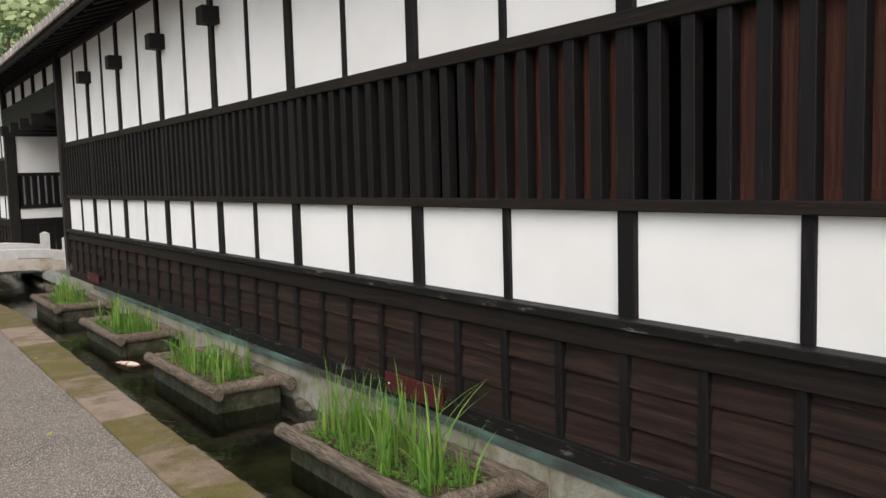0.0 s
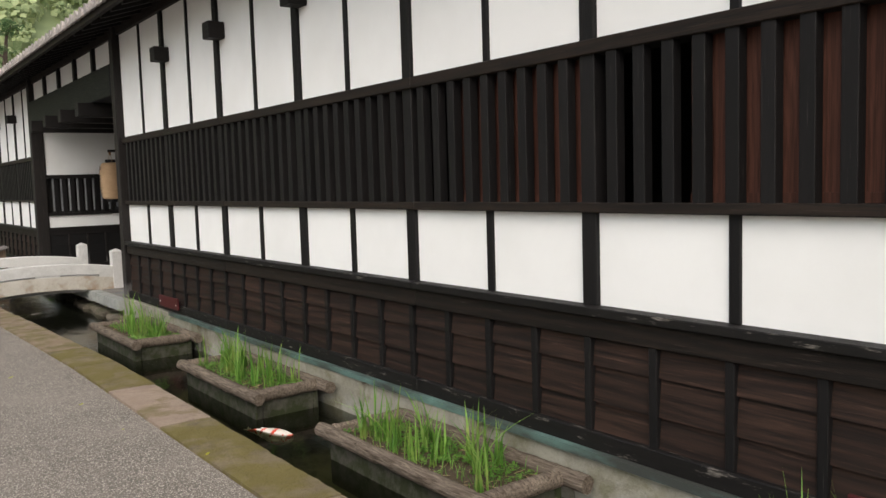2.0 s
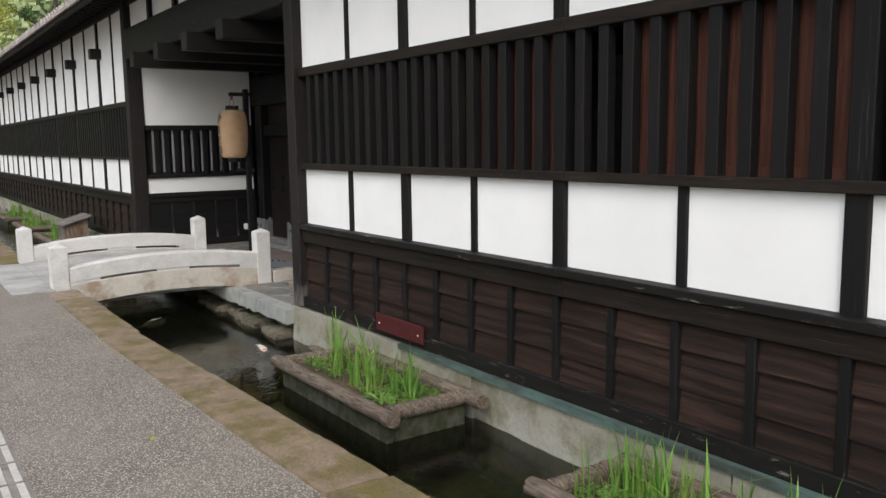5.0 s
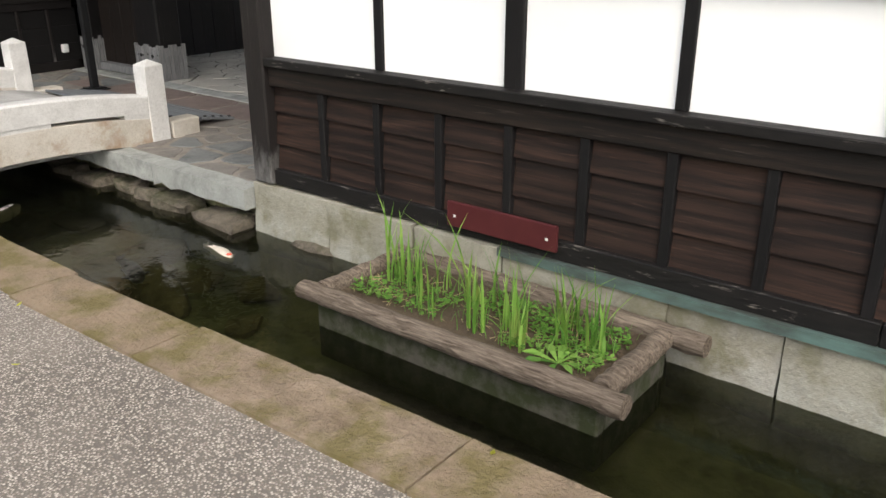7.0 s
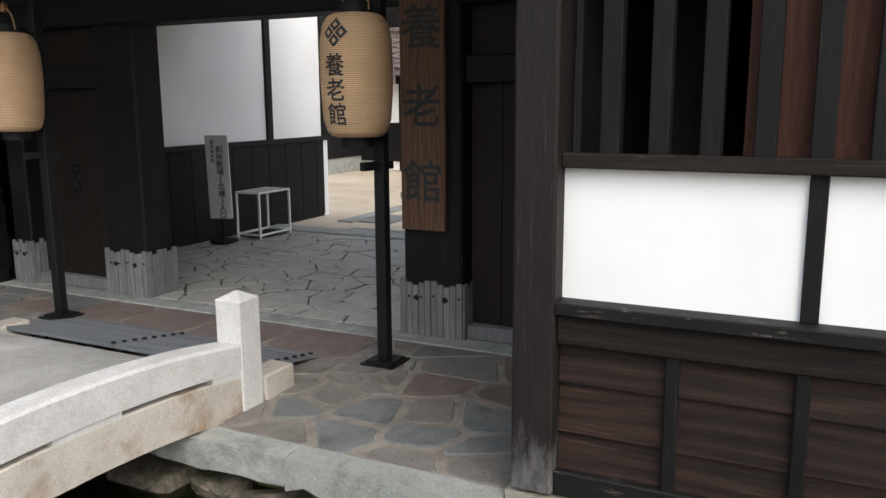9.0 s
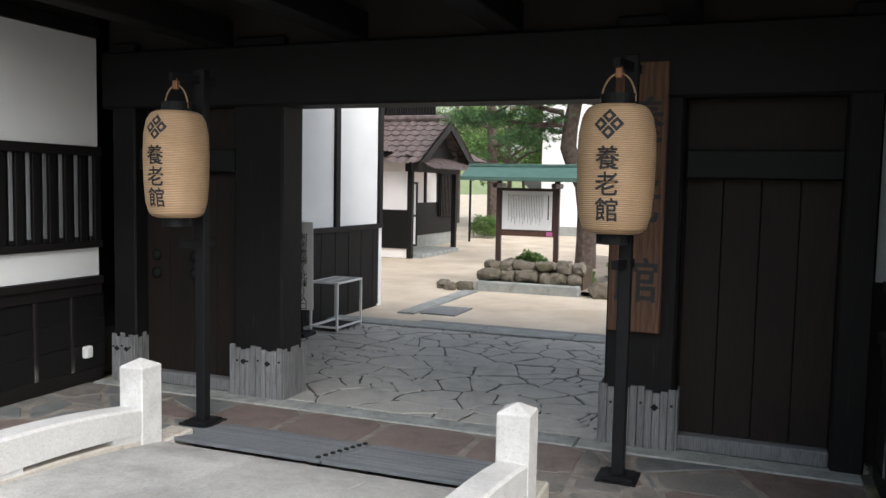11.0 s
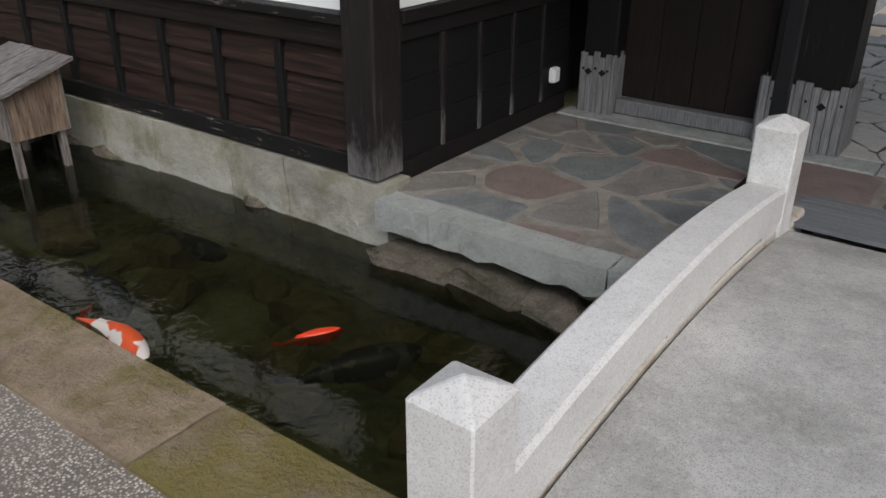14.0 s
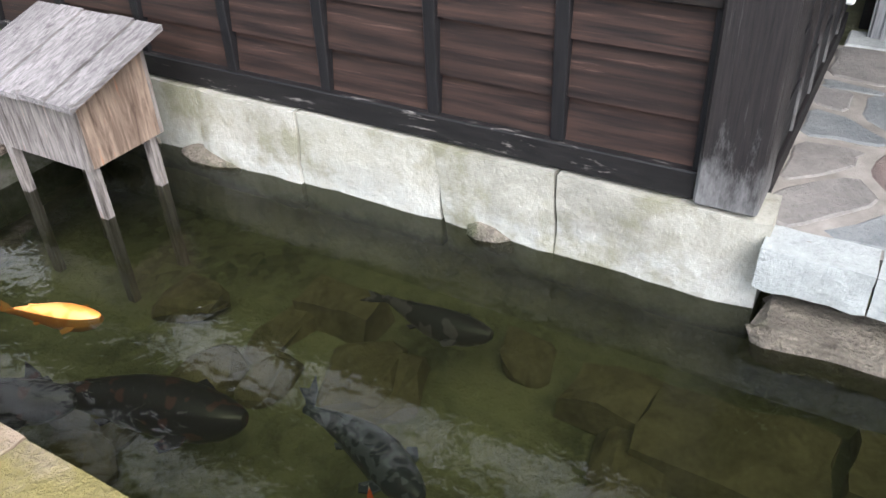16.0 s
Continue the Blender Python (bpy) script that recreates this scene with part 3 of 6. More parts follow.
part("ridge_roll", bm, TILE, roof)

# ---- the gate ----
gate = thing("gate_frame", "heavy black timber gate frame under the eaves", "gate frame", kind="structure", at=(4, 15.2, G))
part("corner_post", B(XF - 0.115, XF + 0.13, 11.77, 11.965, -0.15, 4.2, 0.012), POSTGREY, gate, "weathered grey corner post")
part("corner_post", B(XF - 0.115, XF + 0.13, 18.42, 18.65, -0.15, 4.2, 0.012), POSTGREY, gate, "weathered grey corner post")
part("front_beam", B(XF - 0.13, XF + 0.2, 11.965, 18.42, 3.06, 3.56, 0.015), GATEBEAM, gate)
part("beam_plate", B(XF - 0.05, XF + 0.012, 11.965, 18.42, 3.98, 4.2), WOODH, gate)
yy = [11.965, 13.25, 14.55, 15.85, 17.15, 18.42]
for a, b in zip(yy, yy[1:]):
    part("plaster_panel", B(XF, XF + 0.1, a, b, 3.56, 3.98), PLASTER, gate)
    if a > 12:
        part("stud", B(XF - 0.06, XF + 0.012, a - 0.06, a + 0.06, 3.56, 3.98), WOODV, gate)
        part("joist", B(XF - 0.35, 7.9, a - 0.11, a + 0.11, 2.83, 3.059, 0.01), WOODX, gate)
# main posts and lintel
PX = 5.31
for nm, a, b in (("near", 13.21, 13.75), ("far", 16.47, 17.0)):
    part("main_post", B(PX + 0.02, PX + 0.36, a + 0.02, b - 0.02, G, 2.9, 0.02), WOODV, gate)
for a, b in ((18.04, 18.3), (11.99, 12.2)):
    part("side_post", B(PX, PX + 0.24, a, b, G, 2.9, 0.015), WOODV, gate)
part("lintel", B(PX - 0.02, PX + 0.34, 11.97, 18.41, 2.31, 2.82, 0.02), GATEBEAM, gate)
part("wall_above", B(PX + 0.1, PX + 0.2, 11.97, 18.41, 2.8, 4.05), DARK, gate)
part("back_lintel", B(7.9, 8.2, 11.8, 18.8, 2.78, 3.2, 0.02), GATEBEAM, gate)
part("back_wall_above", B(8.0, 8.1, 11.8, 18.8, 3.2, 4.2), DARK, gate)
for a, b in ((17.0, 18.04), (12.2, 13.21)):
    part("sill_beam", B(PX + 0.06, PX + 0.26, a, b, G, G + 0.11, 0.01), SHEATH, gate)


def sheath(a, b, x0, x1, parent):
    """A skirt of bare vertical strips with an uneven scalloped top and nails round a post foot."""
    s = part("post_sheath", B(x0 + 0.006, x1 - 0.006, a + 0.006, b - 0.006, G, G + 0.4), SHEATH, parent, "bare grey wooden post sheath")
    cnt = max(5, round((b - a) / 0.055))
    for i in range(cnt):
        u, v = a + (b - a) * i / cnt, a + (b - a) * (i + 1) / cnt
        h = 0.435 + 0.022 * math.cos(12.566 * (i + 0.5) / cnt) + rnd.uniform(-0.004, 0.004)
        part("strip", B(x0 - 0.012 - 0.004 * (i % 2), x0 + 0.01, u + 0.002, v - 0.002, G, G + h, 0.004), SHEATH, s)
        if i % 2 == 0:
            part("nail", B(x0 - 0.021, x0 - 0.012, (u + v) / 2 - 0.008, (u + v) / 2 + 0.008, G + h * 0.72, G + h * 0.72 + 0.016), IRON, s)
    for q in (0.27, 0.73):
        c = a + (b - a) * q
        orn = bmesh.new()
        vs = [[orn.verts.new((x, c + 0.03 * du, G + 0.31 + 0.026 * dv)) for du, dv in ((0, 1), (1, 0), (0, -1), (-1, 0))] for x in (x0 - 0.02, x0 - 0.01)]
        orn.faces.new(vs[0])
        for k in range(4):
            orn.faces.new((vs[0][k], vs[1][k], vs[1][(k + 1) % 4], vs[0][(k + 1) % 4]))
        part("ornament", orn, IRON, s, "dark iron diamond plate")
    cnt = max(4, round((x1 - x0) / 0.06))
    for side, yy in ((-1, a), (1, b)):
        for i in range(cnt):
            u, v = x0 + (x1 - x0) * i / cnt, x0 + (x1 - x0) * (i + 1) / cnt
            h = 0.435 + 0.022 * math.cos(12.566 * (i + 0.5) / cnt)
            part("strip", B(u + 0.002, v - 0.002, min(yy, yy + side * 0.014), max(yy, yy + side * 0.014), G, G + h, 0.004), SHEATH, s)


sheath(13.21, 13.75, PX, PX + 0.38, gate)
sheath(16.47, 17.0, PX, PX + 0.38, gate)
sheath(18.05, 18.29, PX - 0.03, PX + 0.25, gate)

# side doors
for nm, a, b in (("door_1", 17.0, 18.04), ("door_2", 12.2, 13.21)):
    d = thing(nm, "closed dark plank side door with round iron bosses", "door", kind="structure", at=(PX + 0.2, (a + b) / 2, G))
    cnt = 4
    for i in range(cnt):
        u, v = a + (b - a) * i / cnt, a + (b - a) * (i + 1) / cnt
        part("plank", B(PX + 0.16, PX + 0.22, u + 0.002, v - 0.002, G + 0.11, 1.75, 0.004), DOORWOOD, d)
    part("door_head", B(PX + 0.05, PX + 0.3, a, b, 1.75, 1.95, 0.01), GATEBEAM, d)
    part("panel_above", B(PX + 0.16, PX + 0.22, a, b, 1.95, 2.31), DOORWOOD, d)
    part("door_back", B(PX + 0.222, PX + 0.25, a - 0.06, b + 0.06, G, 2.4), DOORWOOD, d)
    for yb in (a + 0.5, a + 0.93) if nm == "door_1" else ():
        for zb in (0.81, 0.975):
            bm = bmesh.new()
            bmesh.ops.create_uvsphere(bm, u_segments=14, v_segments=8, radius=0.055, matrix=Matrix.LocRotScale((PX + 0.155, yb, zb), None, (0.6, 1, 1)))
            part("iron_boss", bm, IRON, d, smooth=True)

# side walls of the front porch
for nm, yw, sgn in (("wall_porch_far", 18.46, -1), ("wall_porch_near", 11.9, 1)):
    w = thing(nm, "black porch side wall with a barred window and white plaster bands", "wall", kind="structure", at=(4.3, yw, G))
    f = yw + 0.02 * sgn

    def band(name, x0, x1, z0, z1, out, mat):
        ya, yb = sorted((yw, yw + sgn * out))
        part(name, B(x0, x1, ya, yb, z0, z1, 0.004), mat, w)
    ya, yb = sorted((yw - sgn * 0.02, yw - sgn * 0.1))
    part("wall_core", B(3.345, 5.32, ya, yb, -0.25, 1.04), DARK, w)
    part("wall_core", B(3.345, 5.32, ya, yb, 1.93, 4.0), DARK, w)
    band("plaster_panel", 3.36, 5.3, 1.96, 2.95, -0.02, PLASTER)
    band("plaster_panel", 3.36, 5.3, 0.77, 1.035, -0.02, PLASTER)
    band("window_head", 3.345, 5.3, 1.875, 1.96, 0.05, WOODX)
    band("window_sill", 3.345, 5.3, 1.035, 1.1, 0.05, WOODX)
    band("dado_rail", 3.345, 5.3, 0.70, 0.77, 0.06, WOODX)
    band("dado_rail", 3.345, 5.3, 0.60, 0.70, 0.035, WOODX)
    band("base_rail", 3.345, 5.3, G, G + 0.12, 0.04, WOODX)
    band("top_rail", 3.345, 5.3, 2.95, 3.06, 0.04, WOODX)
    # added near-black sheet: shade behind the bars, and it stops light slits
    ya, yb = sorted((yw - sgn * 0.13, yw - sgn * 0.16))
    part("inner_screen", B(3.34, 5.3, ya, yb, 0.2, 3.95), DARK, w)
    for i in range(11):
        x = 3.46 + i * 0.172
        band("window_bar", x + 0.05, x + 0.125, 1.1, 1.875, 0.03, WOODV)
        band("pale_slat", x, x + 0.038, 1.14, 1.875, 0.012, GREYBAR)
        band("slat_foot", x, x + 0.046, 1.1, 1.14, 0.02, WOODV)
    for i in range(5):
        x0, x1 = 3.345 + i * 0.4, 3.345 + (i + 1) * 0.4
        z = 0.6
        for q in range(3):
            band("board", x0 + 0.003, x1 - 0.003, max(G, z - 0.23), z, 0.012 + 0.006 * q, BOARDX)
            z -= 0.23
        if i:
            band("batten", x0 - 0.018, x0 + 0.018, G + 0.1, 0.6, 0.035, POSTGREY)
part("plug_box", B(5.06, 5.15, 18.39, 18.46, 0.02, 0.13, 0.012), WHITE, None)
tagged(bpy.data.objects["plug_box"], "small cream electrical box on the dado", "socket box")

# ---- floors of the gate ----
pave = thing("gate_pavement", "irregular coloured flagstones in pale mortar before the gate", "pavement", kind="structure", at=(4, 15, G))
part("mortar_bed", B(3.14, 5.13, 11.99, 18.46, G - 0.09, G - 0.006), MORTAR, pave)
paved = [(c, None) for c in flagstones(3.2, 4.53, 12.02, 18.42, 66, 0.055, 21, 0)]
paved += [(c, None) for c in flagstones(4.53, 5.11, 12.02, 13.8, 9, 0.05, 24, 0) + flagstones(4.53, 5.11, 16.75, 18.42, 8, 0.05, 25, 0)]
paved += [(c, True) for c in flagstones(4.53, 5.11, 13.8, 16.75, 4, 0.06, 27, 1)]
for c, red in paved:
    bm = bmesh.new()
    h = G + rnd.uniform(-0.002, 0.005)
    pts = []
    for a, b in zip(c, c[1:] + c[:1]):
        pts += [a * 0.86 + b * 0.14, (a + b) / 2 + Vector((rnd.uniform(-0.015, 0.015), rnd.uniform(-0.015, 0.015))), a * 0.14 + b * 0.86]
    prism(bm, pts, G - 0.05, h, 0.012, 0.006)
    part("flagstone", bm, FLAG_FRONT[1 if red else rnd.choice((0, 0, 0, 1, 2, 2, 2, 2))], pave)
for a, b in ((12.0, 13.9), (13.9, 16.2), (16.2, 18.4)):
    part("threshold_stone", B(5.13, 5.37, a + 0.004, b - 0.004, G - 0.2, G + 0.004, 0.01), SLAB, pave)
inner = thing("passage_pavement", "worn grey cracked flagstones in the gate passage", "pavement", kind="structure", at=(7.6, 15, G))
part("joint_bed", B(5.37, 9.2, 11.9, 18.3, G - 0.09, G - 0.009), JOINT, inner)
for c in flagstones(5.38, 9.18, 11.95, 18.22, 290, 0.015, 33, 0):
    bm = bmesh.new()
    pts = []
    for a, b in zip(c, c[1:] + c[:1]):
        pts += [a * 0.9 + b * 0.1, (a + b) / 2 + Vector((rnd.uniform(-0.018, 0.018), rnd.uniform(-0.018, 0.018))), a * 0.1 + b * 0.9]
    prism(bm, pts, G - 0.05, G + rnd.uniform(-0.007, 0.005), rnd.uniform(0.004, 0.016), 0.005)
    part("flagstone", bm, FLAG_IN, inner)
drain = thing("drain_edge", "pale stone drain edging between passage and courtyard", "drain", kind="structure", at=(10, 15, G))
y = 10.0
while y < 17.6:
    part("edging_stone", B(9.22, 9.62, y + 0.005, y + 1.195, G - 0.1, G + 0.012, 0.01), SLAB, drain)
    y += 1.2
part("grating", B(9.63, 9.8, 10, 17.0, G - 0.1, G + 0.006), stone("grating_grey", (0.2, 0.2, 0.2), (0.3, 0.3, 0.3), (0.25, 0.25, 0.25), 30), drain)
part("iron_cover", B(10.4, 11.2, 16.75, 17.3, G - 0.05, G + 0.003), bpy.data.materials["grating_grey"], drain)
part("cross_edging", B(10.3, 13.3, 17.35, 17.62, G - 0.05, G + 0.006), SLAB, drain)

# stone lip of the gate floor over the canal, rough stones and hollows below it
lip = thing("canal_lip", "rough grey-green stone slabs at the canal before the gate", "stone edge", kind="structure", at=(3.1, 15, -0.3))
y = 12.0
i = 0
for ln in (1.2, 1.45, 1.0, 1.3, 1.05, 0.38):
    bm = bmesh.new()
    box(bm, 3.02, 3.2, y + 0.004, y + ln - 0.004, -0.375, G - 0.002)
    bmesh.ops.subdivide_edges(bm, edges=bm.edges[:], cuts=9, use_grid_fill=True)
    for v in bm.verts:
        if v.co.z < -0.33:
            v.co.z += 0.045 * noise.noise(Vector((v.co.y * 8, i, 0)))
    rough_up(bm, 0.007, 8, i)
    part("edge_slab", bm, SLAB, lip)
    y += ln
    i += 1
part("hollow_back", B(3.3, 3.4, 12.0, 18.4, -1.0, -0.25), BED, lip)
y = 12.05
while y < 18.3:
    ln = rnd.uniform(0.25, 0.62)
    bm = bmesh.new()
    bmesh.ops.create_icosphere(bm, subdivisions=3, radius=1)
    for v in bm.verts:
        c = v.co
        v.co = Vector([math.copysign(abs(q) ** 0.3, q) for q in c]) + 0.28 * Vector(noise.noise_vector(c * 1.3 + Vector((i * 3.1, 0, 0))))
    bmesh.ops.transform(bm, matrix=Matrix.LocRotScale((3.1 + rnd.uniform(-0.04, 0.03), y + ln / 2, -0.555), Euler((rnd.uniform(-0.1, 0.1), 0, rnd.uniform(-0.15, 0.15))), (rnd.uniform(0.1, 0.15), ln / 2 + 0.01, rnd.uniform(0.06, 0.095))), verts=bm.verts)
    rough_up(bm, 0.04, 4, i)
    part("rubble_stone", bm, ROUGH, lip)
    i += 1
    y += ln + rnd.uniform(0.0, 0.1)

# ---- passage walls ----
for nm, yw, sgn, x1 in (("wall_passage_far", 18.22, -1, 10.82), ("wall_passage_near", 11.97, 1, 9.55)):
    w = thing(nm, "white plaster passage wall over a dark boarded dado", "wall", kind="structure", at=(8, yw, G))
    ya, yb = sorted((yw, yw - sgn * 0.15))
    part("plaster", B(5.62, x1, ya, yb, 1.06, 3.3), PLASTER, w)
    part("dado_core", B(5.62, x1, ya, yb, G - 0.1, 1.06), DARK, w)
    ya, yb = sorted((yw, yw + sgn * 0.06))
    part("dado_cap", B(5.62, x1 + 0.1, ya, yb, 1.0, 1.07, 0.005), WOODX, w)
    for x in (5.62, 9.4, x1 - 0.02):
        ya, yb = sorted((yw, yw + sgn * 0.045))
        part("post", B(x, x + 0.12, ya, yb, 1.07, 3.3), WOODV, w)
    n = int((x1 - 5.62) / 0.2)
    for i in range(n):
        a, b = 5.62 + (x1 - 5.62) * i / n, 5.62 + (x1 - 5.62) * (i + 1) / n
        ya, yb = sorted((yw, yw + sgn * (0.022 + 0.004 * (i % 2))))
        part("dado_board", B(a + 0.002, b - 0.002, ya, yb, G + 0.02, 1.0), WOODV, w)
part("end_return", B(10.82, 10.94, 18.2, 20.5, G - 0.1, 3.3), PLASTER, bpy.data.objects["wall_passage_far"])

# ---- the stone bridge ----
bridge = thing("stone_bridge", "small arched pale granite bridge over the canal to the gate", "bridge", at=(2.3, 15.05, 0))


def arc(x, z0, z1, rise, x0=1.0, x1=3.62):
    s = (x - x0) / (x1 - x0)
    return z0 + (z1 - z0) * s + rise * 4 * s * (1 - s)


def arched(bm, y0, y1, low, high, x0=1.0, x1=3.62, steps=20, bev=0.0):
    """A bar along x between two curves low(x) and high(x)."""
    rows = []
    for i in range(steps + 1):
        x = x0 + (x1 - x0) * i / steps
        rows.append([bm.verts.new((x, y, z)) for y, z in ((y0, low(x)), (y1, low(x)), (y1, high(x) - bev), (y1 - bev, high(x)), (y0 + bev, high(x)), (y0, high(x) - bev))])
    for a, b in zip(rows, rows[1:]):
        for k in range(6):
            bm.faces.new((a[k], a[(k + 1) % 6], b[(k + 1) % 6], b[k]))
    bm.faces.new(rows[0])
    bm.faces.new(rows[-1][::-1])
    return bm


deck_top = lambda x: arc(x, 0.0, -0.055, 0.1)
for a, b in ((13.97, 14.75), (14.75, 15.54), (15.54, 16.33)):
    part("deck_slab", arched(bmesh.new(), a + 0.0015, b - 0.0015, lambda x: arc(x, -0.3, -0.3, 0.08), deck_top, bev=0.003), DECK, bridge)
for s, (a, b) in enumerate(((13.81, 13.97), (16.34, 16.5))):
    part("side_beam", arched(bmesh.new(), a, b, lambda x: arc(x, -0.26, -0.28, 0.12), lambda x: arc(x, 0.0, -0.02, 0.1), bev=0.008), GRANITE_STAINED, bridge)
    # a rail with two low slots under it, carried on three feet
    part("rail", arched(bmesh.new(), a - 0.006, b + 0.006, lambda x: arc(x, 0.04, 0.02, 0.09), lambda x: arc(x, 0.2, 0.175, 0.12), 1.17, 3.46, 20, 0.015), GRANITE, bridge)
    for x0, x1 in ((1.17, 1.5), (2.15, 2.55), (3.2, 3.46)):
        part("rail_foot", arched(bmesh.new(), a + 0.002, b - 0.002, lambda x: arc(x, -0.01, -0.03, 0.1), lambda x: arc(x, 0.047, 0.027, 0.1), x0, x1, 6), GRANITE, bridge)
    for x, zt in ((0.98, 0.47), (3.44, 0.465)):
        bm = bmesh.new()
        box(bm, x, x + 0.185, a - 0.012, b + 0.012, -0.3 if x > 2 else -0.05, zt)
        top = [v for v in bm.verts if v.co.z > 0.2]
        f = next(f for f in bm.faces if all(v in top for v in f.verts))
        r = bmesh.ops.poke(bm, faces=[f])
        r["verts"][0].co.z += 0.05
        bmesh.ops.bevel(bm, geom=[e for e in bm.edges], offset=0.006, segments=1, affect="EDGES")
        part("bridge_post", bm, GRANITE, bridge)
    part("end_block", B(3.652, 3.95, a - 0.01, b + 0.02, G - 0.02, -0.055, 0.012), GRANITE_STAINED, bridge)
part("landing_stone", B(0.55, 1.0, 13.7, 16.45, -0.12, 0.006, 0.01), DECK, bridge)

# wooden ramps down from the bridge
GREYSLAT = wood("grey_weathered_slat", (0.13, 0.14, 0.15), (0.27, 0.285, 0.3), (14, 0.6, 14), vary=0.3, rough=0.8)


def ramp(y0, y1):
    r = thing("timber_ramp", "low grey slatted timber ramp between bridge and gate floor", "ramp", "ramps", at=(4.1, (y0 + y1) / 2, G))
    n = 8
    for i in range(n):
        a, b = 3.74 + 0.76 * i / n, 3.74 + 0.76 * (i + 1) / n
        za, zb = -0.06 - 0.125 * i / n, -0.06 - 0.125 * (i + 1) / n
        bm = bmesh.new()
        vs = [bm.verts.new(p) for p in ((a + 0.003, y0, za), (b - 0.003, y0, zb), (b - 0.003, y1, zb), (a + 0.003, y1, za), (a + 0.003, y0, za - 0.025), (b - 0.003, y0, zb - 0.025), (b - 0.003, y1, zb - 0.025), (a + 0.003, y1, za - 0.025))]
        for q in ((0, 1, 2, 3), (4, 7, 6, 5), (0, 4, 5, 1), (1, 5, 6, 2), (2, 6, 7, 3), (3, 7, 4, 0)):
            bm.faces.new([vs[k] for k in q])
        part("slat", bm, GREYSLAT, r)
        part("screw_block", B((a + b) / 2 - 0.014, (a + b) / 2 + 0.014, y0 + 0.015, y0 + 0.045, zb, zb + 0.022, 0.004), IRON, r)
    for y in (y0 + 0.15, y1 - 0.2):
        part("bearer", B(3.98, 4.3, y, y + 0.06, G, -0.155), POSTGREY, r)


ramp(14.0, 15.2)
ramp(15.22, 16.42)


# ---- writing ----
def glyphs(body, size):
    cu = bpy.data.curves.new("lettering", "FONT")
    cu.body = body
    cu.size = size
    cu.align_x, cu.align_y = "CENTER", "CENTER"
    ob = bpy.data.objects.new("lettering", cu)
    scene.collection.objects.link(ob)
    bpy.context.view_layer.update()
    me = bpy.data.meshes.new_from_object(ob)
    pts = [v.co.copy() for v in me.vertices]
    me.calc_loop_triangles()
    faces = [list(p.vertices) for p in me.loop_triangles]
    bpy.data.objects.remove(ob)
    if pts:
        cx = (min(p.x for p in pts) + max(p.x for p in pts)) / 2
        cy = (min(p.y for p in pts) + max(p.y for p in pts)) / 2
        pts = [Vector((p.x - cx, p.y - cy, 0)) for p in pts]
    return pts, faces


def lettering(name, text, size, step, place, parent, mat, crest=None):
    """Upright column of characters; place(u, v) gives the point for u to the right and v up."""
    for i, ch in enumerate(text):
        bm = bmesh.new()
        pts, faces = glyphs(ch, size)
        o = Vector(place(0, -i * step))
        out = (Vector(place(0.001, -i * step)) - o).cross(Vector(place(0, 0.001 - i * step)) - o).normalized()
        bold = size * 0.022
        for k, (du, dv) in enumerate(((0, 0), (bold, 0), (0, bold), (bold, bold))):
            vs = [bm.verts.new(Vector(place(p.x + du - bold / 2, p.y + dv - bold / 2 - i * step)) + out * (0.001 + 0.0005 * k)) for p in pts]
            for f in faces:
                try:
                    bm.faces.new([vs[j] for j in f])
                except ValueError:
                    pass
        part("character", bm, mat, parent)
    if crest:
        cu, cv, s = crest
        bm = bmesh.new()
        for du, dv in ((0, 1), (1, 0), (0, -1), (-1, 0)):
            o = [(cu + s * 1.12 * du + s * a, cv + s * 1.12 * dv + s * b) for a, b in ((0, 1), (1, 0), (0, -1), (-1, 0))]
            q = [(cu + s * 1.12 * du + s * 0.42 * a, cv + s * 1.12 * dv + s * 0.42 * b) for a, b in ((0, 1), (1, 0), (0, -1), (-1, 0))]
            vo, vq = [bm.verts.new(place(*p)) for p in o], [bm.verts.new(place(*p)) for p in q]
            for k in range(4):
                bm.faces.new((vo[k], vo[(k + 1) % 4], vq[(k + 1) % 4], vq[k]))
        part("crest", bm, mat, parent)


# ---- lantern stands ----
m = Nodes("lantern_paper")
rib = m.wave(26, "Z", 0.3)
PAPER = m.done(m.mix(m.ramp(rib, (0.1, 0.0), (0.6, 1.0)), (0.36, 0.23, 0.125), m.mix(m.ramp(m.noise(6, 4), (0.35, 0.0), (0.7, 1.0)), (0.6, 0.41, 0.25), (0.5, 0.33, 0.195))), 0.6, rib, 0.6, 0.006, 0.35)
m = Nodes("bamboo")
BAMBOO = m.done(m.mix(m.noise(12), (0.3, 0.2, 0.1), (0.4, 0.27, 0.13)), 0.5)
COPPERTAG = Nodes("copper_tag").done((0.3, 0.14, 0.07), 0.5, metal=0.5)


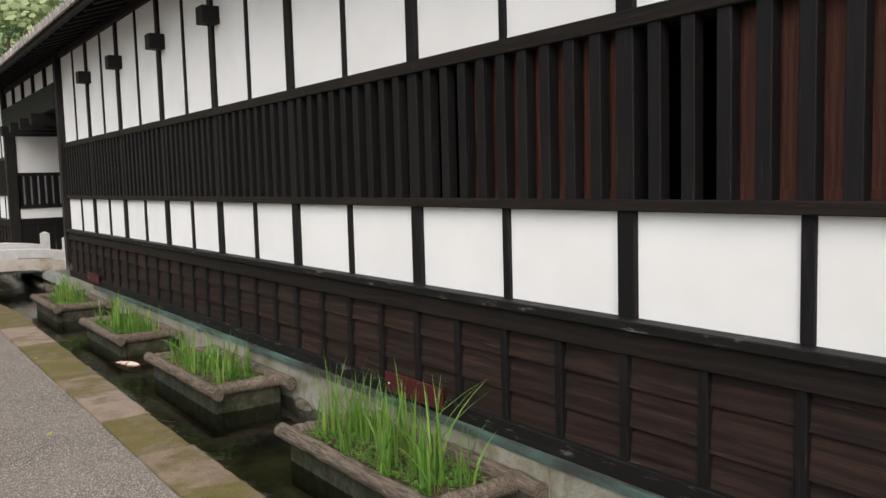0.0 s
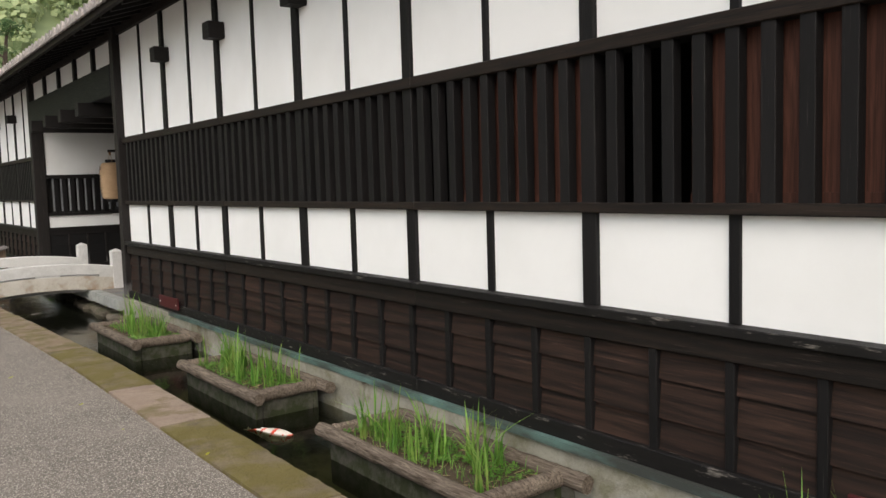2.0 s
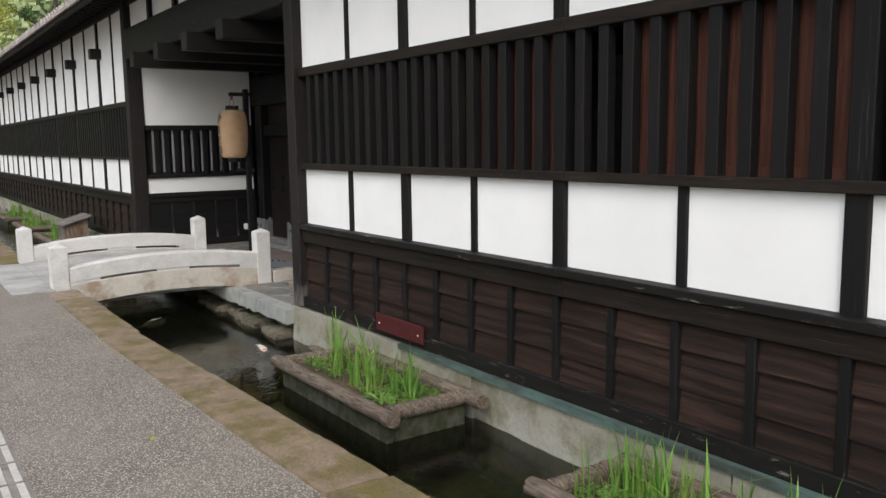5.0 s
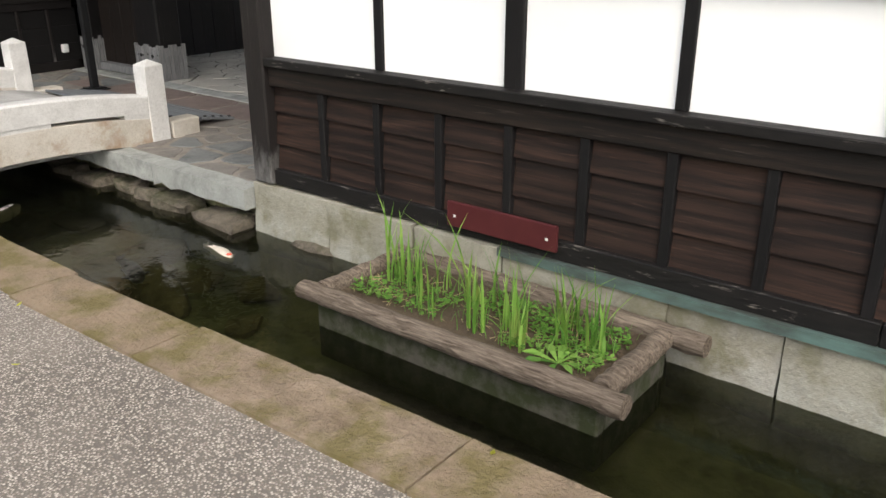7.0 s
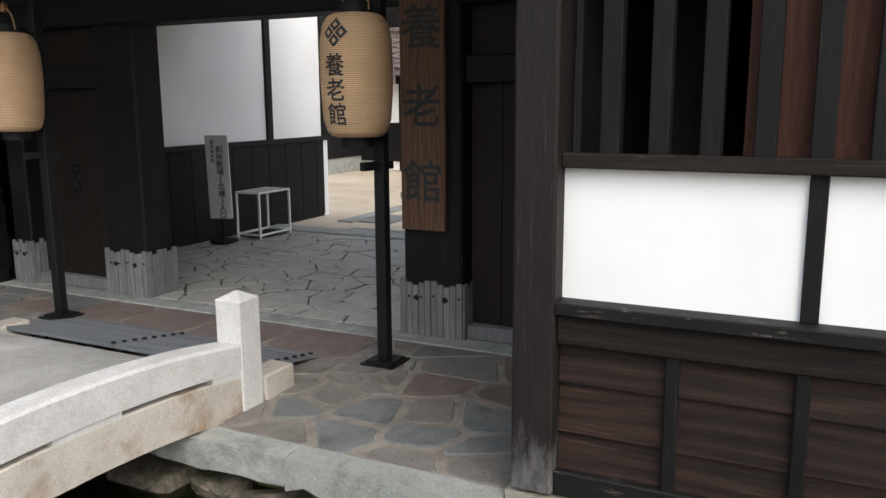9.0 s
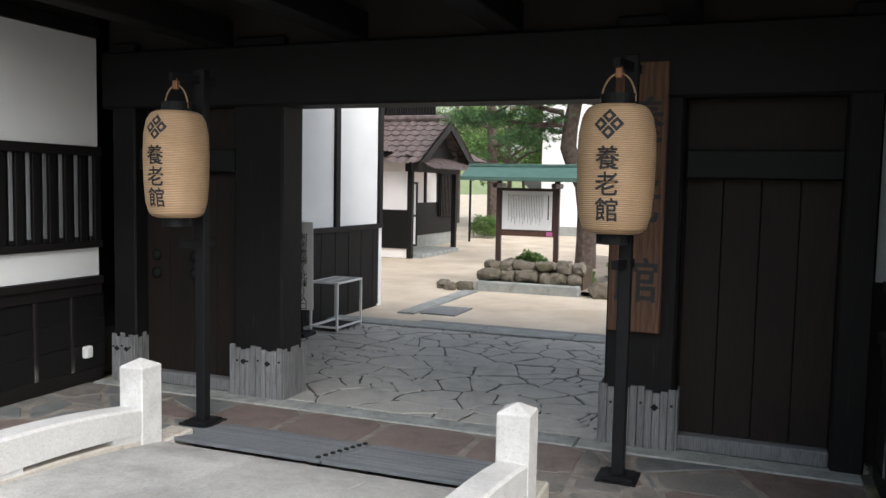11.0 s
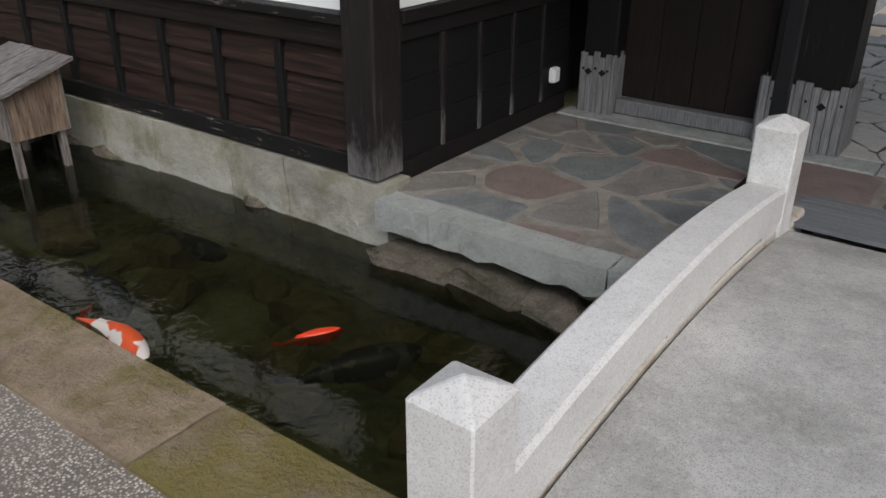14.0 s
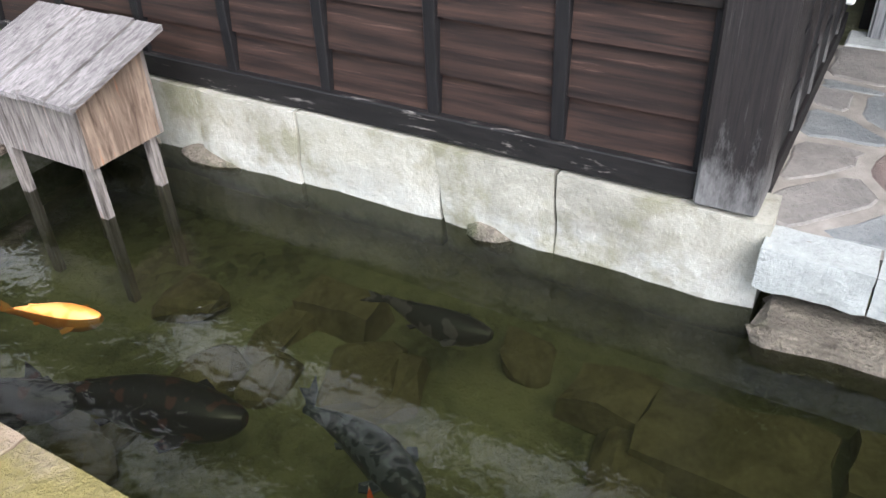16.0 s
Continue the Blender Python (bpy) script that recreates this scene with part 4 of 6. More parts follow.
def lantern_stand(x, y, dx, dy, face):
    st = thing("lantern_stand", "black iron stand with a foot plate on the flagstones", "lantern stand", "lantern stands", at=(x, y, G))
    bm = bmesh.new()
    box(bm, x - 0.13, x + 0.13, y - 0.13, y + 0.13, G, G + 0.012)
    box(bm, x - 0.1, x + 0.1, y - 0.1, y + 0.1, G + 0.012, G + 0.03)
    part("foot_plate", bm, IRON, st)
    part("pole", B(x - 0.04, x + 0.04, y - 0.04, y + 0.04, G + 0.03, 2.5, 0.006), IRON, st)
    for z, ln in ((2.42, 1.2), (1.19, 0.85)):
        d = Vector((dx, dy, 0))
        bm = bmesh.new()
        e = Vector((x, y, z)) + d * ln
        s = d.normalized()
        nrm = Vector((-s.y, s.x, 0)) * 0.022
        for p0, p1 in ((Vector((x, y, z)) - s * 0.1, e),):
            vs = [bm.verts.new(p + o + Vector((0, 0, h))) for p in (p0, p1) for o in (-nrm, nrm) for h in (-0.028, 0.028)]
            for q in ((0, 1, 3, 2), (4, 6, 7, 5), (0, 4, 5, 1), (2, 3, 7, 6), (0, 2, 6, 4), (1, 5, 7, 3)):
                bm.faces.new([vs[k] for k in q])
        part("arm", bm, IRON, st)
    lx, ly = x + dx, y + dy
    ln = thing("paper_lantern", "tan ribbed paper lantern with black characters and crest", "lantern", "paper lanterns", at=(lx, ly, 1.385))
    prof = [(1.385, 0.0), (1.387, 0.13), (1.395, 0.165), (1.425, 0.195), (1.5, 0.218), (1.65, 0.23), (1.85, 0.235), (2.0, 0.23), (2.1, 0.21), (2.15, 0.18), (2.17, 0.14), (2.173, 0.0)]
    seg = 40

    def rad(z):
        for (z0, r0), (z1, r1) in zip(prof, prof[1:]):
            if z0 <= z <= z1:
                return r0 + (r1 - r0) * (z - z0) / max(1e-6, z1 - z0)
        return 0.1
    bm = bmesh.new()
    fine = []
    nz = 72
    for i in range(nz + 1):
        z = 1.39 + (2.168 - 1.39) * i / nz
        fine.append((z, rad(z) + (0.0025 if i % 2 else -0.0005)))
    rings = [[bm.verts.new((lx + r * math.cos(2 * math.pi * k / seg), ly + r * math.sin(2 * math.pi * k / seg), z)) for k in range(seg)] for z, r in fine]
    for a, b in zip(rings, rings[1:]):
        for k in range(seg):
            bm.faces.new((a[k], a[(k + 1) % seg], b[(k + 1) % seg], b[k]))
    part("paper_body", bm, PAPER, ln, smooth=True)
    for z0, z1, nm in ((2.16, 2.235, "top_ring"), (1.325, 1.4, "bottom_ring")):
        bm = bmesh.new()
        tube(bm, [(lx, ly, z0), (lx, ly, z1)], 0.105, 24)
        part(nm, bm, IRON, ln)
    bm = bmesh.new()
    side = Vector((math.sin(face), -math.cos(face), 0))
    tube(bm, [Vector((lx, ly, 2.19)) + side * 0.105 * math.cos(a) + Vector((0, 0, 0.17 * math.sin(a))) for a in [math.pi * i / 14 for i in range(15)]], 0.006, 6)
    part("handle", bm, BAMBOO, ln)
    part("hook_tag", B(lx - 0.02, lx + 0.02, ly - 0.02, ly + 0.02, 2.33, 2.41, 0.004), COPPERTAG, ln)

    def place(u, v):
        z = 1.8 + v
        r = rad(z) + 0.0045
        a = face + u / r
        return (lx + r * math.cos(a), ly + r * math.sin(a), z)
    lettering("lettering", "養老館", 0.148, 0.152, lambda u, v: place(u, v + 0.045), ln, INK, crest=(0.0, 0.195, 0.043))
    return st


lantern_stand(4.61, 13.5, -0.21, 0.05, radians(176))
lantern_stand(4.51, 16.68, -0.21, 0.07, radians(180))

# name board on the gate post
plq = thing("name_board", "tall brown wooden name board with large black characters", "sign board", at=(PX, 13.52, 0.64))
part("board", B(PX - 0.045, PX + 0.005, 13.34, 13.71, 0.64, 2.56, 0.008), PLAQUE, plq)
lettering("lettering", "養老館", 0.34, 0.567, lambda u, v: (PX - 0.049, 13.525 - u, 2.156 + v), plq, INK)

# ---- planters of logs in the canal ----
m = Nodes("mossy_concrete")
TROUGH = m.done(m.mix(m.ramp(m.noise(9, 6, 0.65), (0.4, 0.0), (0.58, 1.0)), m.mix(m.noise(20), (0.035, 0.032, 0.025), (0.09, 0.084, 0.066)), (0.022, 0.029, 0.007)), 0.9, m.noise(30, 5), 0.6, 0.01)


def log_bar(bm, p0, p1, r, seed):
    p0, p1 = Vector(p0), Vector(p1)
    n = 44
    pts = [p0.lerp(p1, i / n) for i in range(n + 1)]
    tube(bm, pts, [r * (1 + 0.1 * noise.noise(Vector((i * 0.35, seed, 0)))) for i in range(n + 1)], 16)
    rough_up(bm, 0.008, 6, seed)
    rough_up(bm, 0.006, 23, seed + 3)
    return bm


def planter(y0, y1, seed):
    pl = thing("log_planter", "log-edged planter with bare soil standing in the canal", "planter", "canal planters", at=(2.6, (y0 + y1) / 2, -0.7))
    x0, x1 = (2.26 if y0 > 8 else 2.33), 3.02
    part("trough_front", B(x0 + 0.03, x0 + 0.1, y0 + 0.08, y1 - 0.06, -0.75, -0.365, 0.01), TROUGH, pl, "mossy concrete side")
    part("trough_back", B(x1 - 0.08, x1 - 0.02, y0 + 0.08, y1 - 0.06, -0.75, -0.365, 0.01), TROUGH, pl)
    part("trough_end", B(x0 + 0.1, x1 - 0.08, y0 + 0.08, y0 + 0.15, -0.75, -0.365, 0.01), TROUGH, pl)
    part("trough_end", B(x0 + 0.1, x1 - 0.08, y1 - 0.13, y1 - 0.06, -0.75, -0.365, 0.01), TROUGH, pl)
    part("log", log_bar(bmesh.new(), (x0 + 0.01, y0 - 0.05, -0.335), (x0 + 0.01, y1 + 0.03, -0.335), 0.056, seed), LOG, pl)
    part("log", log_bar(bmesh.new(), (x1, y0 - 0.12, -0.335), (x1, y1 - 0.05, -0.335), 0.058, seed + 1), LOG, pl)
    part("log", log_bar(bmesh.new(), (x0 + 0.05, y0 + 0.09, -0.335), (x1 - 0.05, y0 + 0.09, -0.335), 0.058, seed + 2), LOG, pl)
    part("log", log_bar(bmesh.new(), (x0 + 0.05, y1 - 0.09, -0.335), (x1 - 0.05, y1 - 0.09, -0.335), 0.055, seed + 3), LOG, pl)
    bm = bmesh.new()
    bmesh.ops.create_grid(bm, x_segments=14, y_segments=34, size=0.5, matrix=Matrix.LocRotScale(((x0 + x1) / 2, (y0 + y1) / 2, -0.352), None, (x1 - x0 - 0.08, y1 - y0 - 0.16, 1)))
    rough_up(bm, 0.014, 9, seed)
    part("soil", bm, SOIL, pl)


PLANTERS = [(8.58, 10.52, 12), (5.2, 7.12, 22), (1.98, 3.98, 32), (-1.42, 0.58, 42), (21.8, 23.8, 52), (25.2, 27.2, 62), (28.6, 30.6, 72)]
for a, b, s in PLANTERS:
    planter(a, b, s)

# maroon boards on the ground beam
for a, b, z in ((9.38, 10.14, -0.02), (-0.44, 0.3, -0.03), (23.4, 24.2, -0.1)):
    s = thing("maroon_sign", "plain maroon board fixed low on the wall above the canal", "sign", "maroon boards", at=(3.11, (a + b) / 2, z))
    part("panel", B(3.085, 3.11, a, b, z - 0.07, z + 0.085, 0.004), MAROON, s)
    for y in (a + 0.06, b - 0.06):
        part("screw", B(3.08, 3.085, y - 0.007, y + 0.007, z - 0.007, z + 0.007), WHITE, s)
        part("bracket", B(3.11, 3.14, y - 0.02, y + 0.02, z - 0.05, z + 0.05), IRON, s)

# ---- little feeding hut over the canal ----
hut = thing("wooden_hut", "small weathered grey board hut with a slatted lean-to roof", "feed box", at=(2.4, 21.7, -0.3))
part("front_wall", B(2.17, 2.195, 21.37, 22.05, -0.27, 0.06), HUTWALL, hut)
part("back_wall", B(2.66, 2.685, 21.37, 22.05, -0.27, 0.2), HUTWALL, hut)
for y in (21.37, 22.025):
    for i in range(4):
        a, b = 2.195 + 0.465 * i / 4, 2.195 + 0.465 * (i + 1) / 4
        part("side_board", B(a + 0.001, b - 0.001, y, y + 0.025, -0.27, 0.06 + 0.14 * i / 4), HUTEND, hut)
for i in range(5):
    a = 21.28 + 0.86 * i / 5
    bm = bmesh.new()
    z = 0.006 * (i % 2)
    vs = [bm.verts.new(p) for p in ((2.1, a, 0.055 + z), (2.76, a, 0.225 + z), (2.76, a + 0.16, 0.225 + z), (2.1, a + 0.16, 0.055 + z), (2.1, a, 0.08 + z), (2.76, a, 0.25 + z), (2.76, a + 0.16, 0.25 + z), (2.1, a + 0.16, 0.08 + z))]
    for q in ((0, 1, 2, 3), (4, 7, 6, 5), (0, 4, 5, 1), (1, 5, 6, 2), (2, 6, 7, 3), (3, 7, 4, 0)):
        bm.faces.new([vs[k] for k in q])
    part("roof_board", bm, HUTROOF, hut)
    part("roof_batten", B(2.1, 2.12, a - 0.012, a + 0.012, 0.08, 0.1), HUTROOF, hut)
for x in (2.2, 2.6):
    for y in (21.4, 21.97):
        part("leg", B(x, x + 0.05, y, y + 0.05, -1.05, -0.27), HUTWALL, hut)
hut.location, hut.scale = (2.6, 21.45, -0.3), (0.86, 1, 1)

# ---- things in the passage ----
rack = thing("umbrella_rack", "white metal umbrella rack beside the dado", "umbrella rack", at=(8.75, 17.8, G))
X0, X1, RY0, RY1 = 8.42, 9.08, 17.62, 18.0
for x in (X0, X1):
    for y in (RY0, RY1):
        part("leg", B(x - 0.013, x + 0.013, y - 0.013, y + 0.013, G, 0.42), WHITE, rack)
for z in (0.41, G + 0.05):
    for y in (RY0, RY1):
        part("bar", B(X0, X1, y - 0.012, y + 0.012, z - 0.012, z + 0.012), WHITE, rack)
    for x in (X0, X1):
        part("bar", B(x - 0.012, x + 0.012, RY0, RY1, z - 0.012, z + 0.012), WHITE, rack)
for i in range(1, 7):
    x = X0 + (X1 - X0) * i / 7
    part("divider", B(x - 0.006, x + 0.006, RY0, RY1, 0.405, 0.42), WHITE, rack)
part("divider", B(X0, X1, 17.804, 17.816, 0.405, 0.42), WHITE, rack)
part("drip_tray", B(X0 + 0.02, X1 - 0.02, RY0 + 0.02, RY1 - 0.02, G + 0.02, G + 0.035), IRON, rack)

stand = thing("entrance_sign", "tall narrow white sign with black characters on a foot", "sign", at=(8.01, 17.89, G))
part("foot", B(7.86, 8.16, 17.77, 18.01, G, G + 0.05, 0.01), IRON, stand)
part("stem", B(7.995, 8.025, 17.875, 17.905, G + 0.05, 0.2), IRON, stand)
bm = B(-0.012, 0.012, -0.15, 0.15, 0.12, 1.2, 0.004)
bmesh.ops.transform(bm, matrix=pose(7.98, 17.88, 0, 0, -3, 20), verts=bm.verts)
part("panel", bm, WHITE, stand)
mt = pose(7.98, 17.88, 0, 0, -3, 20)
lettering("lettering", "剣術教場（北棟）入口", 0.1, 0.095, lambda u, v: mt @ Vector((-0.0145, -0.03 - u, 1.02 + v)), stand, INK)
lettering("lettering", "藩校養老館", 0.055, 0.06, lambda u, v: mt @ Vector((-0.0145, 0.06 - u, 1.12 + v)), stand, INK)

# ---- koi ----


def koi(x, y, z, heading, length, skin, label, bend=0.05, mark=None):
    """A carp: full-shouldered body on a curved spine, forked tail, paired fins and a low back fin."""
    f = thing("koi", label, "fish", "koi", at=(x, y, z))
    rot = Matrix.Rotation(heading, 4, "Z")
    at = Vector((x, y, z))

    def spine(s):
        return Vector((length * (0.5 - s), bend * length * math.sin(4.2 * s) * (0.3 + s), 0))
    shape = ((0.0, 0.03), (0.03, 0.055), (0.09, 0.082), (0.18, 0.105), (0.32, 0.118), (0.46, 0.108), (0.6, 0.08), (0.72, 0.05), (0.82, 0.03), (0.86, 0.027))
    bm = bmesh.new()
    rings = []
    for s, w in shape:
        w *= length
        rings.append([bm.verts.new(at + rot @ (spine(s) + Vector((0, w * math.cos(a), 1.05 * w * math.sin(a) - 0.4 * w)))) for a in [2 * math.pi * k / 16 for k in range(16)]])
    for u, v in zip(rings, rings[1:]):
        for k in range(16):
            bm.faces.new((u[k], u[(k + 1) % 16], v[(k + 1) % 16], v[k]))
    bm.faces.new(rings[0][::-1])
    bm.faces.new(rings[-1])
    part("body", bm, skin, f, smooth=True)
    if mark:
        bm = bmesh.new()
        bmesh.ops.create_uvsphere(bm, u_segments=14, v_segments=8, radius=1, matrix=Matrix.LocRotScale(at + rot @ (spine(0.11) + Vector((0, 0, 0.046 * length))), Euler((0, 0, heading)), (0.05 * length, 0.045 * length, 0.02 * length)))
        part("crown_patch", bm, mark, f, "red patch on the head", smooth=True)

    def fin(name, outline, lift, thick=0.005):
        bm = bmesh.new()
        top = [bm.verts.new(at + rot @ (p + Vector((0, 0, lift + thick)))) for p in outline]
        low = [bm.verts.new(at + rot @ (p + Vector((0, 0, lift)))) for p in outline]
        bm.faces.new(top)
        bm.faces.new(low[::-1])
        for k in range(len(top)):
            bm.faces.new((top[k - 1], top[k], low[k], low[k - 1]))
        part(name, bm, skin, f)
    e = spine(0.84)
    side = Vector((0, bend * length, 0))
    L = length
    fin("tail_fin", [e + Vector((0.01 * L, 0.022 * L, 0)), e + Vector((-0.08 * L, 0.05 * L, 0)) + side, e + Vector((-0.19 * L, 0.075 * L, 0)) + side * 1.6, e + Vector((-0.13 * L, 0.01 * L, 0)) + side * 1.2,
                     e + Vector((-0.18 * L, -0.05 * L, 0)) + side * 1.6, e + Vector((-0.08 * L, -0.04 * L, 0)) + side, e + Vector((0.01 * L, -0.022 * L, 0))], -0.01)
    for q in (-1, 1):
        r0 = spine(0.2) + Vector((0, 0.09 * L * q, 0))
        fin("side_fin", [r0, r0 + Vector((-0.01 * L, 0.06 * L * q, 0)), r0 + Vector((-0.07 * L, 0.105 * L * q, 0)), r0 + Vector((-0.11 * L, 0.07 * L * q, 0)), r0 + Vector((-0.07 * L, 0.0, 0))], -0.06 * L)
        r1 = spine(0.52) + Vector((0, 0.07 * L * q, 0))
        fin("belly_fin", [r1, r1 + Vector((-0.05 * L, 0.05 * L * q, 0)), r1 + Vector((-0.09 * L, 0.03 * L * q, 0)), r1 + Vector((-0.05 * L, 0, 0))], -0.07 * L)
    fin("back_fin", [spine(u) + Vector((0, o * L, 0)) for u, o in ((0.36, 0.006), (0.48, 0.016), (0.66, 0.012), (0.66, -0.004), (0.48, -0.004), (0.36, -0.004))], 0.05 * L)


def koi_skin(name, base, patch, amount, scale=7):
    m = Nodes(name)
    return m.done(m.mix(m.ramp(m.noise(scale, 2, 0.4), (0.5 - amount, 0.0), (0.53 - amount, 1.0)), base, patch), 0.35, m.noise(90), 0.2, 0.003)


KOHAKU = koi_skin("red_white_koi_skin", (0.75, 0.68, 0.62), (0.75, 0.1, 0.02), 0.02)
ORANGE = koi_skin("orange_koi_skin", (0.72, 0.055, 0.014), (0.78, 0.09, 0.02), 0.0)
GOLD = koi_skin("gold_koi_skin", (0.8, 0.36, 0.09), (0.78, 0.26, 0.04), 0.0)
PALE = koi_skin("pale_koi_skin", (0.7, 0.64, 0.6), (0.2, 0.19, 0.2), -0.1)
CROWN = koi_skin("white_koi_skin", (0.62, 0.55, 0.46), (0.7, 0.62, 0.52), 0.0)
SLATE = koi_skin("slate_koi_skin", (0.045, 0.04, 0.06), (0.15, 0.13, 0.17), -0.04, 12)
PURPLE = koi_skin("purple_koi_skin", (0.03, 0.022, 0.042), (0.1, 0.035, 0.045), -0.08, 14)
BLUE = koi_skin("blue_blotched_koi_skin", (0.035, 0.04, 0.07), (0.12, 0.13, 0.19), 0.0, 26)
SPOT = koi_skin("white_red_spotted_koi_skin", (0.74, 0.68, 0.62), (0.66, 0.07, 0.03), -0.06, 13)
koi(1.60, 18.86, WL - 0.01, -1.65, 0.68, KOHAKU, "red and white koi at the water surface", 0.08)
koi(1.47, 19.17, WL - 0.015, -1.62, 0.52, PALE, "pale spotted koi at the water surface", -0.05)
koi(2.16, 18.07, WL - 0.012, -0.5, 0.34, ORANGE, "bright orange koi near the surface", 0.04)
koi(2.15, 17.80, WL - 0.061, -0.51, 0.72, SLATE, "large dark slate koi just under the surface", 0.06)
koi(1.90, 19.38, WL - 0.056, -1.85, 0.66, BLUE, "blue-black koi with pale blotches under the surface", 0.07)
koi(2.62, 19.52, WL - 0.09, -1.57, 0.58, SLATE, "dark slate koi deep in the water", -0.03)
koi(1.84, 20.84, WL - 0.01, -1.24, 0.48, GOLD, "golden koi at the water surface", 0.03)
koi(1.68, 20.25, WL - 0.079, -1.27, 0.95, PURPLE, "large dark purple koi under the surface", 0.05)
koi(1.46, 20.75, WL - 0.064, -1.2, 0.75, PURPLE, "dark purple koi under the surface", -0.04)
koi(2.66, 11.9, WL - 0.01, -1.7, 0.42, CROWN, "white koi with a red crown at the surface", 0.06, ORANGE)
koi(2.15, 12.22, WL - 0.044, -1.8, 0.5, SLATE, "dark slate koi under the surface", 0.05)
koi(2.10, 14.00, WL - 0.03, 0.58, 0.5, PALE, "pale koi under the water surface", 0.04)
koi(2.30, 4.9, WL - 0.012, -1.16, 0.55, SPOT, "white koi with red spots at the surface", 0.03)
koi(2.11, 7.94, WL - 0.1, -1.50, 0.5, PALE, "pale koi below the water surface", 0.05)

# ---- iris leaves and weeds in the planters ----


def leaf_mat(name, dark, light, tip):
    m = Nodes(name)
    col = m.mix(m.math('FRACT', m.math('ADD', m.island, m.rand), 0.0), dark, light)
    col = m.mix(m.ramp(m.noise(5, 3), (0.5, 0.0), (0.75, 0.6)), col, tip)
    mat = m.done(col, 0.5, spec=0.3)
    m.b.inputs["Subsurface Weight"].default_value = 0.0
    tl = m.t.nodes.new("ShaderNodeBsdfTranslucent")
    m.t.links.new(col, tl.inputs[0])
    mxs = m.t.nodes.new("ShaderNodeMixShader")
    mxs.inputs[0].default_value = 0.35
    m.t.links.new(m.b.outputs[0], mxs.inputs[1])
    m.t.links.new(tl.outputs[0], mxs.inputs[2])
    m.t.links.new(mxs.outputs[0], m.t.nodes["Material Output"].inputs["Surface"])
    return mat


IRIS = leaf_mat("iris_leaf", (0.075, 0.2, 0.03), (0.24, 0.42, 0.08), (0.42, 0.42, 0.14))
m = Nodes("dry_straw")
STRAW = m.done(m.mix(m.island, (0.28, 0.2, 0.1), (0.5, 0.4, 0.22)), 0.8)
WEED = leaf_mat("weed_leaf", (0.08, 0.2, 0.035), (0.2, 0.38, 0.07), (0.26, 0.38, 0.1))
SHRUB = leaf_mat("shrub_leaf", (0.045, 0.1, 0.025), (0.15, 0.25, 0.06), (0.22, 0.28, 0.08))
NEEDLE = leaf_mat("pine_needle", (0.05, 0.11, 0.04), (0.11, 0.2, 0.07), (0.13, 0.2, 0.08))
GINKGO = leaf_mat("yellow_green_leaf", (0.28, 0.3, 0.03), (0.42, 0.42, 0.05), (0.45, 0.4, 0.04))
# leaf greens paled: the brightness of distant haze is in the colour
HAZED_WOODS = leaf_mat("far_wood_leaf", (0.2, 0.27, 0.12), (0.46, 0.52, 0.27), (0.54, 0.55, 0.3))


def blade(bm, base, h, lean, turn, w, r):
    d = Vector((math.cos(turn), math.sin(turn), 0))
    side = Vector((-d.y, d.x, 0))
    n = 6
    prev = None
    for i in range(n + 1):
        s = i / n
        p = Vector(base) + Vector((0, 0, h * (s - 0.18 * lean * s * s))) + d * h * lean * s ** 2.2
        ww = w * (1 - s ** 3) * (0.75 + 0.5 * s * (1 - s))
        row = (bm.verts.new(p - side * ww), bm.verts.new(p + d * ww * 0.35), bm.verts.new(p + side * ww))
        if prev:
            bm.faces.new((prev[0], prev[1], row[1], row[0]))
            bm.faces.new((prev[1], prev[2], row[2], row[1]))
        prev = row


def iris(x, y, count, h, seed):
    r = random.Random(seed)
    t = thing("iris_clump", "clump of upright green iris leaves in planter soil", "iris", "iris clumps", at=(x, y, -0.36))
    for i in range(count):
        bm = bmesh.new()
        a = r.uniform(0, 6.28)
        rr = 0.045 * math.sqrt(r.random())
        lean = r.uniform(0.03, 0.35) if r.random() < 0.8 else r.uniform(0.5, 0.95)
        blade(bm, (x + rr * math.cos(a), y + rr * math.sin(a) * 1.5, -0.36), h * r.uniform(0.35, 1.05), lean, r.uniform(0, 6.28), r.uniform(0.005, 0.0125), r)
        part("leaf", bm, IRIS, t, smooth=True)


